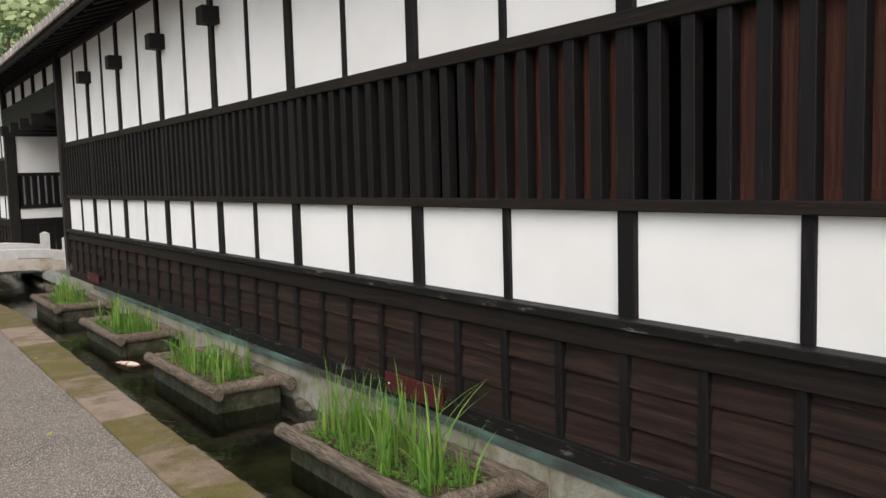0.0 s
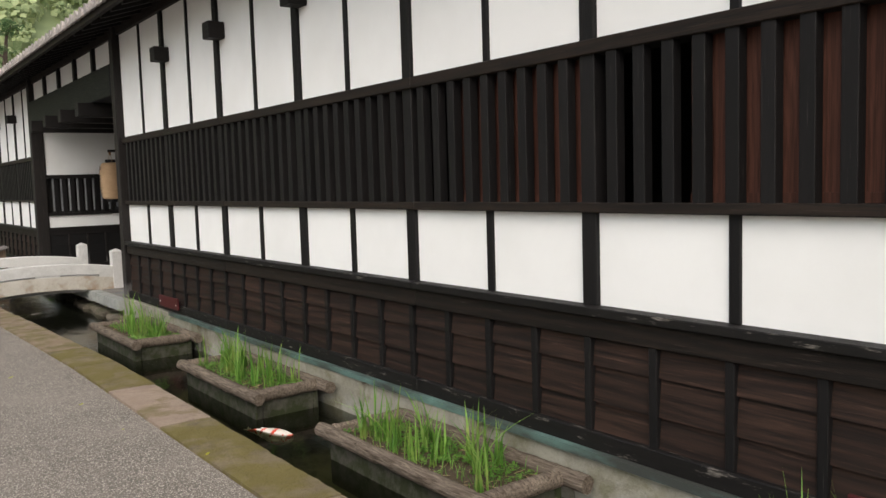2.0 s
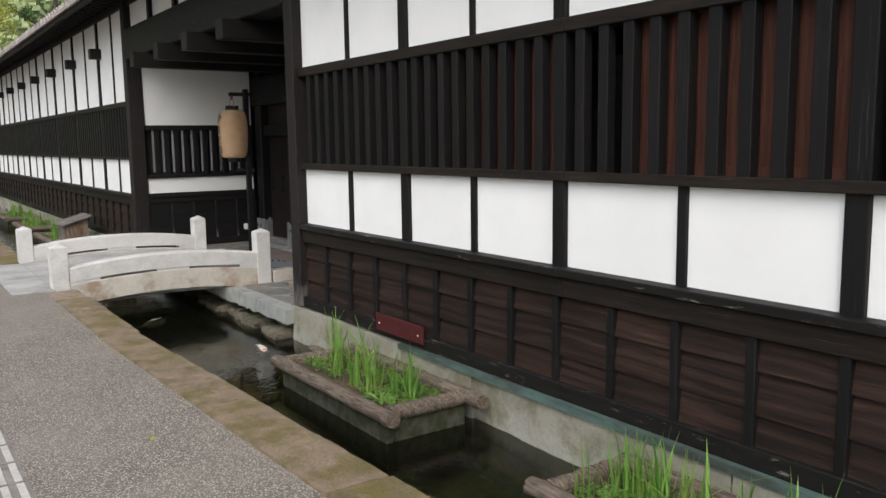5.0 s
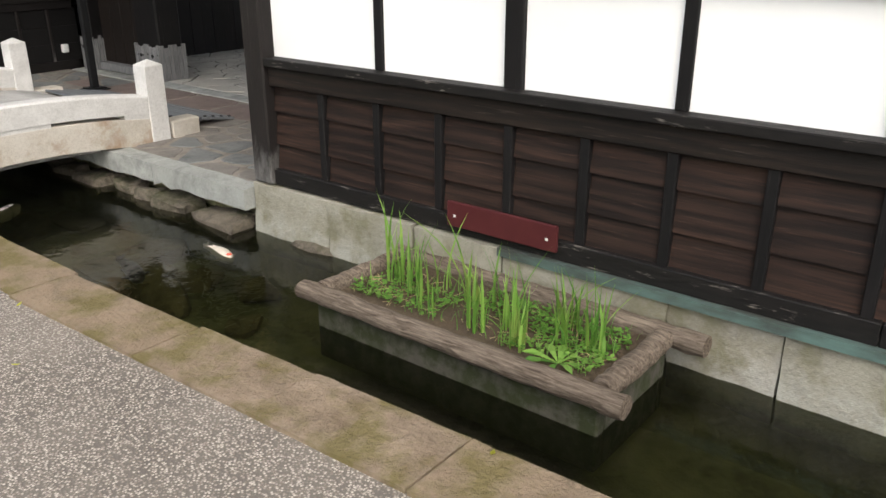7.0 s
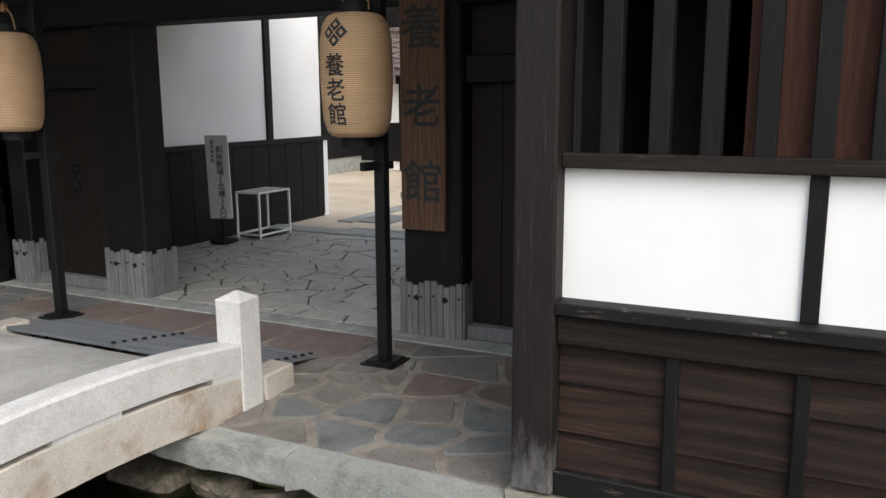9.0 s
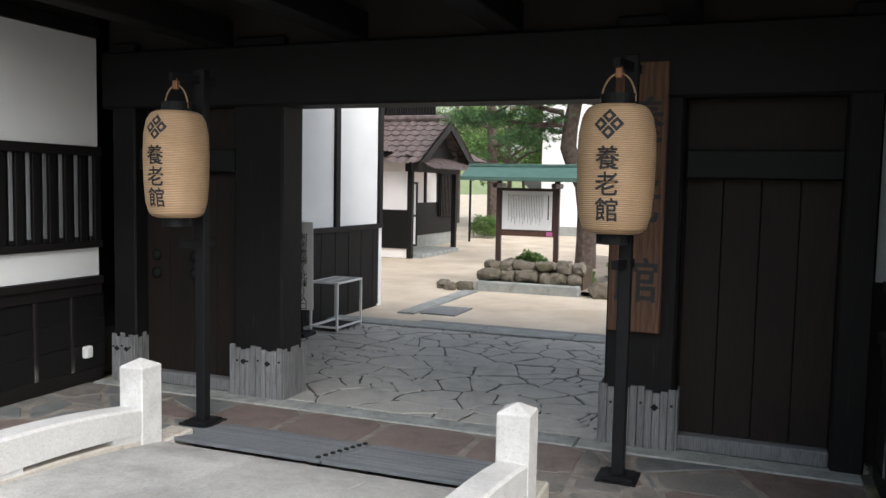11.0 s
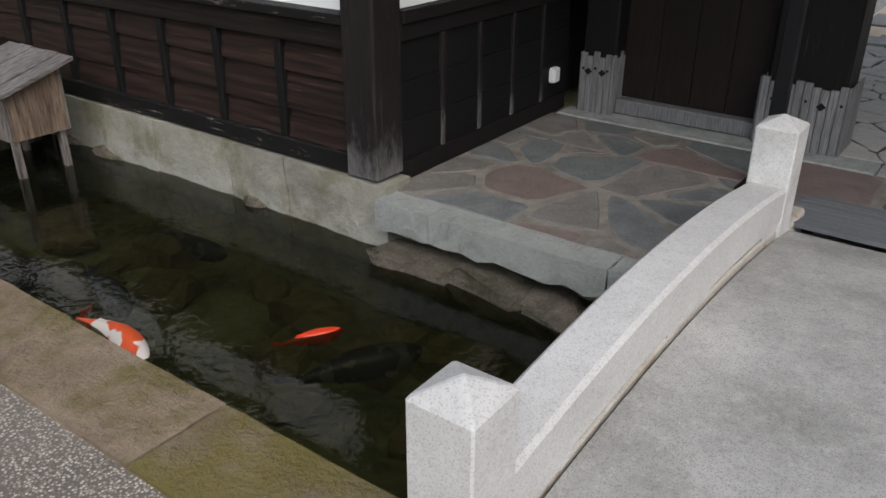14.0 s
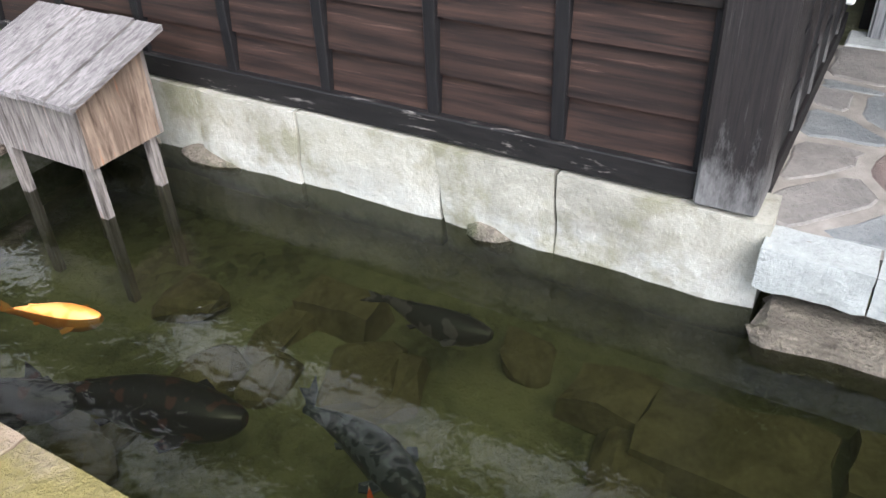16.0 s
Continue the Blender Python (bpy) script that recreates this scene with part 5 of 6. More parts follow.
def weeds(x0, x1, y0, y1, count, seed):
    r = random.Random(seed)
    bm = bmesh.new()
    for i in range(count):
        cx, cy = r.uniform(x0, x1), r.uniform(y0, y1)
        if noise.noise(Vector((cx * 3, cy * 2.2, seed))) < -0.16:
            continue
        for k in range(r.randint(3, 6)):
            a = r.uniform(0, 6.28)
            ln = r.uniform(0.012, 0.03)
            d = Vector((math.cos(a), math.sin(a), r.uniform(0.0, 0.5)))
            s = Vector((-d.y, d.x, 0)) * 0.4
            b = Vector((cx, cy, -0.335 + r.uniform(0, 0.03)))
            bm.faces.new([bm.verts.new(b + q) for q in (Vector((0, 0, 0)), d * ln * 0.5 + s * ln, d * ln, d * ln * 0.5 - s * ln)])
    for i in range(count // 4):
        cx, cy = r.uniform(x0, x1), r.uniform(y0, y1)
        blade(bm, (cx, cy, -0.35), r.uniform(0.06, 0.16), r.uniform(0.3, 0.9), r.uniform(0, 6.28), 0.003, r)
    straw = bmesh.new()
    for i in range(130):
        cx, cy, a = r.uniform(x0, x1), r.uniform(y0, y1), r.uniform(0, 6.28)
        d = Vector((math.cos(a), math.sin(a), r.uniform(-0.1, 0.25))) * r.uniform(0.03, 0.09)
        tube(straw, [Vector((cx, cy, -0.335)) - d * 0.5, Vector((cx, cy, -0.33)) + d * 0.5], [0.0022, 0.0014], 4)
    tagged(part("plant_litter", straw, STRAW), "dry yellow stalks scattered on the planter soil", "litter", kind="stuff")
    tagged(part("weeds", bm, WEED), "low green weeds on the planter soil", "weeds", kind="stuff")


for i, (a, b, s) in enumerate(PLANTERS):
    r = random.Random(s)
    n, h, c = ((13, 0.54, 9), (16, 0.5, 11), (17, 0.5, 10), (18, 0.68, 14), (16, 0.55, 11), (16, 0.55, 11), (14, 0.55, 10))[i]
    for k in range(n):
        iris(r.uniform(2.45, 2.86), a + 0.22 + (b - a - 0.4) * (k + r.uniform(0.1, 0.9)) / n, r.randint(c - 5, c + 5), h * r.uniform(0.7, 1.1), s * 10 + k)
    weeds(2.42, 2.9, a + 0.18, b - 0.18, 700, s)
r = random.Random(8)
weed = thing("broadleaf_weed", "broad-leaved green weed at the planter corner", "weed", at=(2.42, 8.95, -0.33))
for k in range(9):
    bm = bmesh.new()
    a = k * 2.4
    d = Vector((math.cos(a), math.sin(a), 0.35))
    s = Vector((-d.y, d.x, 0)) * 0.3
    b = Vector((2.42, 8.95, -0.33))
    ln = r.uniform(0.1, 0.17)
    bm.faces.new([bm.verts.new(b + q) for q in (Vector((0, 0, 0)), d * ln * 0.5 + s * ln * 0.35, d * ln * 0.8 + s * ln * 0.55 + Vector((0, 0, -0.01)), d * ln * 1.1 + Vector((0, 0, -0.04)), d * ln * 0.8 - s * ln * 0.55 + Vector((0, 0, -0.01)), d * ln * 0.5 - s * ln * 0.35)])
    part("leaf", bm, WEED, weed)
bm = bmesh.new()
for k in range(26):
    a = r.uniform(0, 6.28)
    d = Vector((math.cos(a), math.sin(a), r.uniform(0, 0.8)))
    s = Vector((-d.y, d.x, 0)) * 0.45
    b = Vector((2.98 + r.uniform(-0.06, 0.04), 16.7 + r.uniform(-0.12, 0.12), -0.45))
    ln = r.uniform(0.03, 0.07)
    bm.faces.new([bm.verts.new(b + q) for q in (Vector((0, 0, 0)), d * ln * 0.5 + s * ln, d * ln, d * ln * 0.5 - s * ln)])
tagged(part("fern", bm, WEED), "small bright fern between the canal stones", "fern")

# ---- stones on the canal bed ----
for i in range(46):
    r = random.Random(900 + i)
    bm = bmesh.new()
    bmesh.ops.create_icosphere(bm, subdivisions=2, radius=1)
    for v in bm.verts:
        v.co = Vector([math.copysign(abs(q) ** 0.5, q) for q in v.co])
    bmesh.ops.transform(bm, matrix=Matrix.LocRotScale((r.uniform(1.5, 3.0), r.uniform(11, 21.3), -1.04 + r.uniform(0, 0.05)), Euler((r.uniform(-0.2, 0.2), r.uniform(-0.2, 0.2), r.uniform(0, 3))), (r.uniform(0.08, 0.26), r.uniform(0.08, 0.2), r.uniform(0.04, 0.09))), verts=bm.verts)
    rough_up(bm, 0.06, 6, i)
    tagged(part("bed_stone", bm, stone("sunk_stone", (0.14, 0.115, 0.06), (0.3, 0.245, 0.14), (0.17, 0.14, 0.08), 7) if i == 0 else bpy.data.materials["sunk_stone"]), "brown-green stone lying on the canal bed", "stone", "bed stones")

for i, (x, y, w, d) in enumerate(((2.74, 18.27, 0.2, 0.33), (2.81, 18.79, 0.13, 0.16), (2.8, 20.1, 0.12, 0.19), (2.9, 17.7, 0.16, 0.2), (2.25, 18.6, 0.07, 0.08), (2.5, 12.9, 0.25, 0.35))):
    bm = bmesh.new()
    box(bm, x - w, x + w, y - d, y + d, -1.06, -0.9)
    bmesh.ops.subdivide_edges(bm, edges=bm.edges[:], cuts=3, use_grid_fill=True)
    rough_up(bm, 0.05, 5, i + 40)
    tagged(part("sunk_slab", bm, bpy.data.materials["sunk_stone"], smooth=True), "broken brown slab lying on the canal bed", "stone", "bed stones")

# tactile paving and fallen leaves on the path
TACT = stone("pale_tactile_tile", (0.42, 0.39, 0.36), (0.55, 0.52, 0.48), (0.45, 0.42, 0.4), 6, bump=0.2, dist=0.005)
TACTBASE = stone("grey_tactile_base", (0.17, 0.155, 0.14), (0.28, 0.26, 0.235), (0.21, 0.19, 0.175), 9, bump=0.3, dist=0.005)
tac = thing("tactile_paving", "strip of pale ribbed tactile tiles set in the path", "tactile paving", kind="structure", at=(-0.22, 6, 0))
for i in range(46):
    y = -1.0 + i * 0.302
    part("tactile_tile", B(-0.375, -0.08, y + 0.004, y + 0.298, -0.02, 0.003), TACTBASE, tac)
    for k in range(4):
        x = -0.345 + k * 0.07
        part("rib", B(x, x + 0.035, y + 0.015, y + 0.283, 0.003, 0.0085, 0.002), TACT, tac)
for i in range(26):
    r = random.Random(300 + i)
    bm = bmesh.new()
    c = Vector((r.uniform(-0.0, 1.3), r.uniform(-2, 17.5), 0.017))
    if c.y > 13.4:
        c.x = min(c.x, 0.5)
    a = r.uniform(0, 6.28)
    ln = r.uniform(0.012, 0.03)
    d, s = Vector((math.cos(a), math.sin(a), 0)) * ln, Vector((-math.sin(a), math.cos(a), 0)) * ln * 0.6
    up = Vector((0, 0, 0.008))
    for off in (Vector((0, 0, 0)), Vector((0, 0, 0.0015))):
        bm.faces.new([bm.verts.new(c + q + off) for q in (-d, s * 0.8 + up * 0.4, d + up, -s * 0.8)])
    tagged(part("fallen_leaf", bm, GINKGO), "small yellow fallen leaf on the paving", "leaf", "fallen leaves")

# ---- courtyard ----
GREEN_COPPER = Nodes("green_copper_roof")
GREEN_COPPER = GREEN_COPPER.done(GREEN_COPPER.mix(GREEN_COPPER.noise(5), (0.04, 0.09, 0.072), (0.085, 0.16, 0.13)), 0.6)
BROWNPAINT = Nodes("dark_brown_paint")
BROWNPAINT = BROWNPAINT.done(BROWNPAINT.mix(BROWNPAINT.noise(12), (0.035, 0.018, 0.015), (0.06, 0.032, 0.027)), 0.5)
BOULDER = stone("courtyard_boulder", (0.1, 0.083, 0.062), (0.27, 0.235, 0.185), (0.17, 0.145, 0.115), 6, bump=1.0, moss=(0.08, 0.085, 0.04))


def boulder(x, y, z, sx, sy, sz, seed, parent=None):
    r = random.Random(seed)
    bm = bmesh.new()
    bmesh.ops.create_icosphere(bm, subdivisions=3, radius=1)
    for v in bm.verts:
        v.co = Vector([math.copysign(abs(q) ** 0.62, q) for q in v.co])
    bmesh.ops.transform(bm, matrix=Matrix.LocRotScale((x, y, z), Euler((r.uniform(-0.2, 0.2), r.uniform(-0.2, 0.2), r.uniform(-0.5, 0.5))), (sx, sy, sz)), verts=bm.verts)
    rough_up(bm, 0.42 * min(sx, sy, sz), 2.0 / max(sx, sy), seed)
    return part("boulder", bm, BOULDER, parent, smooth=True)


nb = thing("boulder_plinth", "low dry-stone plinth of rounded boulders on a kerb", "stone base", at=(15.2, 17.1, G))
part("kerb", B(14.58, 14.82, 16.1, 18.15, G - 0.05, G + 0.17, 0.02), SLAB, nb)
for row, (z, x) in enumerate(((0.06, 14.95), (0.27, 15.05))):
    y = 16.1 - 0.05 * row
    k = 0
    while y < 18.1:
        w = rnd.uniform(0.13, 0.26)
        boulder(x + rnd.uniform(-0.03, 0.03), y + w, z + rnd.uniform(-0.02, 0.02), 0.2, w, rnd.uniform(0.09, 0.135), 50 + k + row * 40, nb)
        y += w * 1.85
        k += 1
part("earth_fill", B(15.0, 16.0, 16.1, 18.1, G, 0.25), SOIL, nb)
bd = thing("notice_board", "roofed brown notice board with a white text panel", "notice board", at=(15.2, 17.3, 0.3))
for y in (16.71, 17.91):
    part("leg", B(15.15, 15.25, y - 0.05, y + 0.05, 0.2, 1.97, 0.006), BROWNPAINT, bd)
    part("bracket", B(14.85, 15.55, y - 0.045, y + 0.045, 1.83, 1.93, 0.01), BROWNPAINT, bd)
part("frame", B(15.16, 15.22, 16.76, 17.86, 0.92, 1.83, 0.005), BROWNPAINT, bd)
panel = part("panel", B(15.14, 15.16, 16.8, 17.83, 0.99, 1.77, 0.003), WHITE, bd)
part("lower_rail", B(15.15, 15.21, 16.76, 17.86, 0.86, 0.95), PLAQUE, bd)
for i in range(22):
    y = 16.98 + i * 0.034
    ln = 0.6 * (0.75 + 0.25 * ((i * 7) % 5) / 4)
    part("text_bar", B(15.137, 15.139, y, y + 0.007, 1.7 - ln, 1.7), INK, panel)
part("title_bar", B(15.137, 15.139, 16.86, 16.885, 1.2, 1.7), INK, panel)
bm = bmesh.new()
for s in (-1, 1):
    vs = [bm.verts.new((15.2 + s * a, y, z)) for y in (16.15, 18.55) for a, z in ((0.0, 2.27), (0.62, 2.04), (0.62, 1.97), (0.0, 2.2))]
    for q in ((0, 1, 5, 4), (1, 2, 6, 5), (2, 3, 7, 6), (3, 0, 4, 7), (0, 3, 2, 1), (4, 5, 6, 7)):
        bm.faces.new([vs[k] for k in q])
part("roof", bm, GREEN_COPPER, bd, "green copper roof")
part("ridge", B(15.13, 15.27, 16.12, 18.58, 2.25, 2.31, 0.01), GREEN_COPPER, bd)
part("roof_beam", B(15.12, 15.28, 16.2, 18.5, 1.98, 2.1), BROWNPAINT, bd)
part("pink_tag", B(15.13, 15.139, 16.78, 16.9, 0.88, 0.96), Nodes("pink_print").done((0.5, 0.12, 0.3), 0.6), bd)

r = random.Random(77)
y = 15.4
k = 0
while y > 9.0:
    w = r.uniform(0.15, 0.32)
    tagged(boulder(13.5 + r.uniform(-0.06, 0.06), y - w, G + 0.1, r.uniform(0.14, 0.2), w * 0.85, r.uniform(0.1, 0.19), 500 + k), "rounded grey boulder edging the garden bed", "boulder", "bed edging")
    y -= w * 1.85
    k += 1
for x, y, s in ((13.4, 17.65, 0.12), (13.3, 17.9, 0.1), (13.5, 18.1, 0.11), (15.2, 14.3, 0.2)):
    tagged(boulder(x, y, G + s * 0.4, s, s * 1.2, s * (2.2 if x > 15 else 0.8), int(x * 100)), "grey boulder in the courtyard", "boulder", "bed edging")
bm = bmesh.new()
bmesh.ops.create_grid(bm, x_segments=20, y_segments=30, size=0.5, matrix=Matrix.LocRotScale((17.6, 10.9, G + 0.06), None, (8.0, 11.6, 1)))
rough_up(bm, 0.09, 0.7, 4)
tagged(part("garden_bed", bm, stone("bed_earth", (0.2, 0.16, 0.12), (0.33, 0.27, 0.21), (0.26, 0.21, 0.17), 9)), "bare brown earth of the garden bed", "garden bed", kind="structure")


def shrub(x, y, w, h, seed, label, mat=None):
    """A leafy bush: stems and some thousand small leaves on an uneven shell."""
    r = random.Random(seed)
    t = thing("shrub", label, "shrub", "garden shrubs", at=(x, y, G))
    bm = bmesh.new()
    for k in range(7):
        a = r.uniform(0, 6.28)
        tube(bm, [(x, y, G + 0.03), (x + 0.3 * w * math.cos(a), y + 0.3 * w * math.sin(a), G + h * 0.4), (x + 0.5 * w * math.cos(a), y + 0.5 * w * math.sin(a), G + h * 0.75)], [0.02, 0.014, 0.005], 5)
    part("stems", bm, LOG, t)
    bm = bmesh.new()
    for k in range(5200):
        d = Vector((r.gauss(0, 1), r.gauss(0, 1), abs(r.gauss(0, 1)) - 0.45)).normalized()
        rr = (0.75 + 0.35 * noise.noise(d * 2.3 + Vector((seed, 0, 0)))) * r.uniform(0.75, 1.0)
        c = Vector((x, y, G + h * 0.32)) + Vector((d.x * w * rr, d.y * w * rr, d.z * h * 0.72 * rr))
        u = Vector((r.gauss(0, 1), r.gauss(0, 1), r.gauss(0, 0.6))).normalized()
        v = u.orthogonal().normalized()
        s = r.uniform(0.02, 0.042)
        bm.faces.new([bm.verts.new(c + q) for q in (-u * s, v * s * 0.5, u * s, -v * s * 0.5)])
    part("leaves", bm, mat or SHRUB, t)


shrub(15.7, 14.95, 0.56, 1.1, 1, "rounded dark green garden shrub")
shrub(15.0, 14.45, 0.33, 0.6, 2, "small yellow-green garden shrub")
shrub(16.3, 13.2, 0.68, 1.0, 3, "rounded dark green garden shrub")
shrub(15.3, 16.9, 0.5, 0.68, 4, "low green shrub behind the notice board")
shrub(15.0, 15.75, 0.28, 0.4, 5, "low leafy plant at the bed edge")
shrub(28.6, 22.2, 0.7, 1.0, 7, "loose green shrub near the downpipe")
shrub(31.0, 21.6, 0.6, 0.9, 8, "loose green shrub at the back of the courtyard")
shrub(15.6, 12.0, 0.45, 0.7, 6, "low green garden shrub")


def pine(x, y, pts, radii, limbs, seed, label, tufts=30):
    r = random.Random(seed)
    t = thing("pine_tree", label, "pine tree", "pines", at=(x, y, G))
    BARK = bpy.data.materials.get("pine_bark") or stone("pine_bark", (0.06, 0.047, 0.04), (0.17, 0.125, 0.1), (0.1, 0.075, 0.062), 9, bump=1.0, dist=0.05)
    bm = bmesh.new()
    tube(bm, [(x + a, y + b, z) for a, b, z in pts], radii, 14)
    rough_up(bm, 0.02, 5, seed)
    part("trunk", bm, BARK, t)
    crown = bmesh.new()
    for base, tip, rad in limbs:
        base, tip = Vector((x, y, 0)) + Vector(base), Vector((x, y, 0)) + Vector(tip)
        bm = bmesh.new()
        n = 7
        line = []
        for i in range(n + 1):
            p = base.lerp(tip, i / n) + 0.25 * Vector(noise.noise_vector(base + Vector((i * 0.7, seed, 0)))) * (i / n)
            line.append(p)
        tube(bm, line, [rad * (1 - 0.85 * i / n) for i in range(n + 1)], 7)
        part("limb", bm, BARK, t)
        pads = [line[r.randint(2, n)] + Vector((r.gauss(0, 0.35), r.gauss(0, 0.35), r.gauss(0.05, 0.12))) for k in range(max(5, tufts // 4))]
        for k in range(tufts * 6):
            c = pads[k % len(pads)] + Vector((r.gauss(0, 0.24), r.gauss(0, 0.24), r.gauss(0.04, 0.08)))
            for j in range(22):
                d = Vector((r.gauss(0, 1), r.gauss(0, 1), r.gauss(0.5, 0.7))).normalized()
                e = d.orthogonal().normalized() * 0.008
                ln = r.uniform(0.09, 0.17)
                crown.faces.new([crown.verts.new(q2) for q2 in (c - e, c + e, c + d * ln)])
    part("crown", crown, NEEDLE, t)


pine(20.6, 17.35, [(0, -0.1, G - 0.1), (0.0, -0.12, 0.5), (0, -0.1, 1.3), (0.05, 0.0, 2.0), (0.1, 0.26, 2.5), (0.1, 0.46, 3.0), (0.08, 0.42, 3.5), (0.05, 0.3, 4.2), (0.2, 0.3, 5.8), (0.3, 0.4, 7.2)], [0.29, 0.26, 0.24, 0.24, 0.22, 0.21, 0.2, 0.19, 0.15, 0.06],
     [((0, 0.6, 3.6), (-0.6, 3.2, 3.6), 0.09), ((0, 0.6, 3.9), (-1.4, 2.6, 4.4), 0.08), ((0, 0.5, 4.3), (-1.0, -1.9, 3.7), 0.09), ((0.1, 0.5, 4.5), (-0.6, -3.3, 3.9), 0.1), ((0.1, 0.4, 5.0), (0.6, 2.4, 5.4), 0.07), ((0.1, 0.4, 5.0), (-0.4, -3.8, 4.6), 0.08), ((0.2, 0.4, 5.8), (0.2, -2.0, 6.2), 0.07), ((0.2, 0.4, 6.0), (-1.0, 1.6, 6.4), 0.06), ((0, 0.6, 3.8), (1.5, 2.4, 3.3), 0.07), ((0.2, 0.4, 6.6), (0.3, 0.3, 7.6), 0.05)], 5, "tall leaning pine with rust-brown bark in the courtyard", 46)
pine(30.0, 22.3, [(0, 0, G - 0.1), (0.1, 0.1, 2), (0, 0.2, 5), (0.1, 0.1, 8)], [0.28, 0.22, 0.16, 0.06],
     [((0, 0.1, 2.6), (-1.6, 1.8, 3.0), 0.08), ((0, 0.1, 3.3), (-1.2, -2.0, 3.6), 0.08), ((0, 0.1, 4), (-0.6, 2.4, 4.6), 0.08), ((0, 0.1, 4.6), (-1.2, -1.8, 5.2), 0.07), ((0, 0.2, 5.5), (-0.4, 1.9, 6.2), 0.06), ((0, 0.2, 6.2), (0.2, -1.5, 6.8), 0.05)], 9, "pine at the far side of the courtyard", 34)
pine(9.0, 58.0, [(0, 0, G - 0.1), (0.3, 0.2, 4), (0, 0.4, 8), (0.4, 0.1, 12)], [0.4, 0.32, 0.22, 0.08],
     [((0.2, 0.2, 6), (-3, 0.4, 7.0), 0.12), ((0, 0.3, 7.5), (2.6, -0.6, 8.4), 0.12), ((0, 0.3, 8.5), (-2.4, -0.6, 9.6), 0.1), ((0.1, 0.3, 9.6), (2.0, 0.6, 10.4), 0.09), ((0.2, 0.2, 10.4), (-1.6, 0.3, 11.6), 0.08), ((0.3, 0.1, 11.4), (0.8, -0.4, 13), 0.06)], 13, "tall pine beyond the end of the gatehouse", 46)

for ob, at, size in ((bpy.data.objects["boulder_plinth"], (13.97, 16.46, G), 0.92), (bd, (13.98, 16.64, 0.26), 0.92), (bpy.data.objects["pine_tree"], (18.2, 16.45, G), 0.89)):
    ob.location, ob.scale = at, (size, size, size)

# storehouse wall with its closed double door
kura = thing("storehouse", "long white plastered storehouse with a closed double door", "storehouse", at=(42, 17, G))
part("wall", B(42, 47, -20, 24.6, G - 0.1, 9.2), CREAM, kura)
part("base_course", B(41.9, 42.0, -20, 24.6, G - 0.1, 0.25), SLAB, kura)
part("door_surround", B(41.85, 42.0, 15.9, 19.8, 0.25, 4.1, 0.03), CREAM, kura)
for a, b in ((16.5, 17.83), (17.85, 19.18)):
    d = part("door_leaf", B(41.76, 41.85, a, b, 0.1, 3.5, 0.02), CREAM, kura)
    for z in (0.6, 3.0):
        part("hinge", B(41.73, 41.76, a if a < 17 else b - 0.14, a + 0.14 if a < 17 else b, z, z + 0.22), IRON, d)
    bm = bmesh.new()
    cy = b - 0.2 if a < 17 else a + 0.2
    tube(bm, [(41.7, cy + 0.12 * math.cos(t), 1.55 + 0.14 * math.sin(t)) for t in [6.2832 * i / 16 for i in range(17)]], 0.035, 6)
    part("ring_pull", bm, IRON, d)
part("lock_bar", B(41.66, 41.72, 17.4, 18.3, 1.62, 1.72), IRON, kura)
part("hood_soffit", B(41.2, 42.0, 15.6, 20.1, 4.1, 4.45, 0.03), CREAM, kura)
hood = bmesh.new()
prev = None
for i in range(16 * 6 + 1):
    y = 15.5 + 4.7 * i / 96
    h = (0.07, 0.05, 0.015, 0, 0.015, 0.05)[i % 6]
    col = [hood.verts.new((x, y, z + h)) for x, z in ((41.0, 4.42), (42.0, 5.0))]
    low = [hood.verts.new((x, y, z)) for x, z in ((41.0, 4.4), (42.0, 4.6))]
    if prev:
        hood.faces.new((prev[0][0], prev[0][1], col[1], col[0]))
        hood.faces.new((prev[1][0], prev[0][0], col[0], low[0]))
    prev = (col, low)
part("hood_tiles", hood, DARKTILE, kura)
bm = bmesh.new()
vs = [bm.verts.new(p) for p in ((41.3, -21, 9.1), (44.5, -21, 10.8), (47.7, -21, 9.1), (41.3, 25.4, 9.1), (44.5, 25.4, 10.8), (47.7, 25.4, 9.1))]
for q in ((0, 1, 4, 3), (1, 2, 5, 4), (0, 2, 1), (3, 4, 5), (0, 3, 5, 2)):
    bm.faces.new([vs[k] for k in q])
part("roof", bm, TILE, kura)


kura.location, kura.scale = (32.0, 15.05, G), (0.77, 0.77, 0.77)

# the house with a gabled porch
def tiles(bm, o, across, down, n, cols, wave=0.05):
    """A pantiled slope from corner o: cols ridges across, stepped courses down."""
    nrm = across.cross(down).normalized()
    if nrm.z < 0:
        nrm = -nrm
    last = None
    for k in range(n):
        rows = []
        for s in (k / n, (k + 1) / n):
            lift = 0.03 if s > k / n else 0.0
            rows.append([bm.verts.new(o + across * (i / (cols * 4)) + down * s + nrm * (wave * (1, 0.5, 0, 0.5)[i % 4] + lift)) for i in range(cols * 4 + 1)])
        for i in range(cols * 4):
            bm.faces.new((rows[0][i], rows[0][i + 1], rows[1][i + 1], rows[1][i]))
            if last:
                bm.faces.new((last[i], last[i + 1], rows[0][i + 1], rows[0][i]))
        last = rows[1]
    return bm


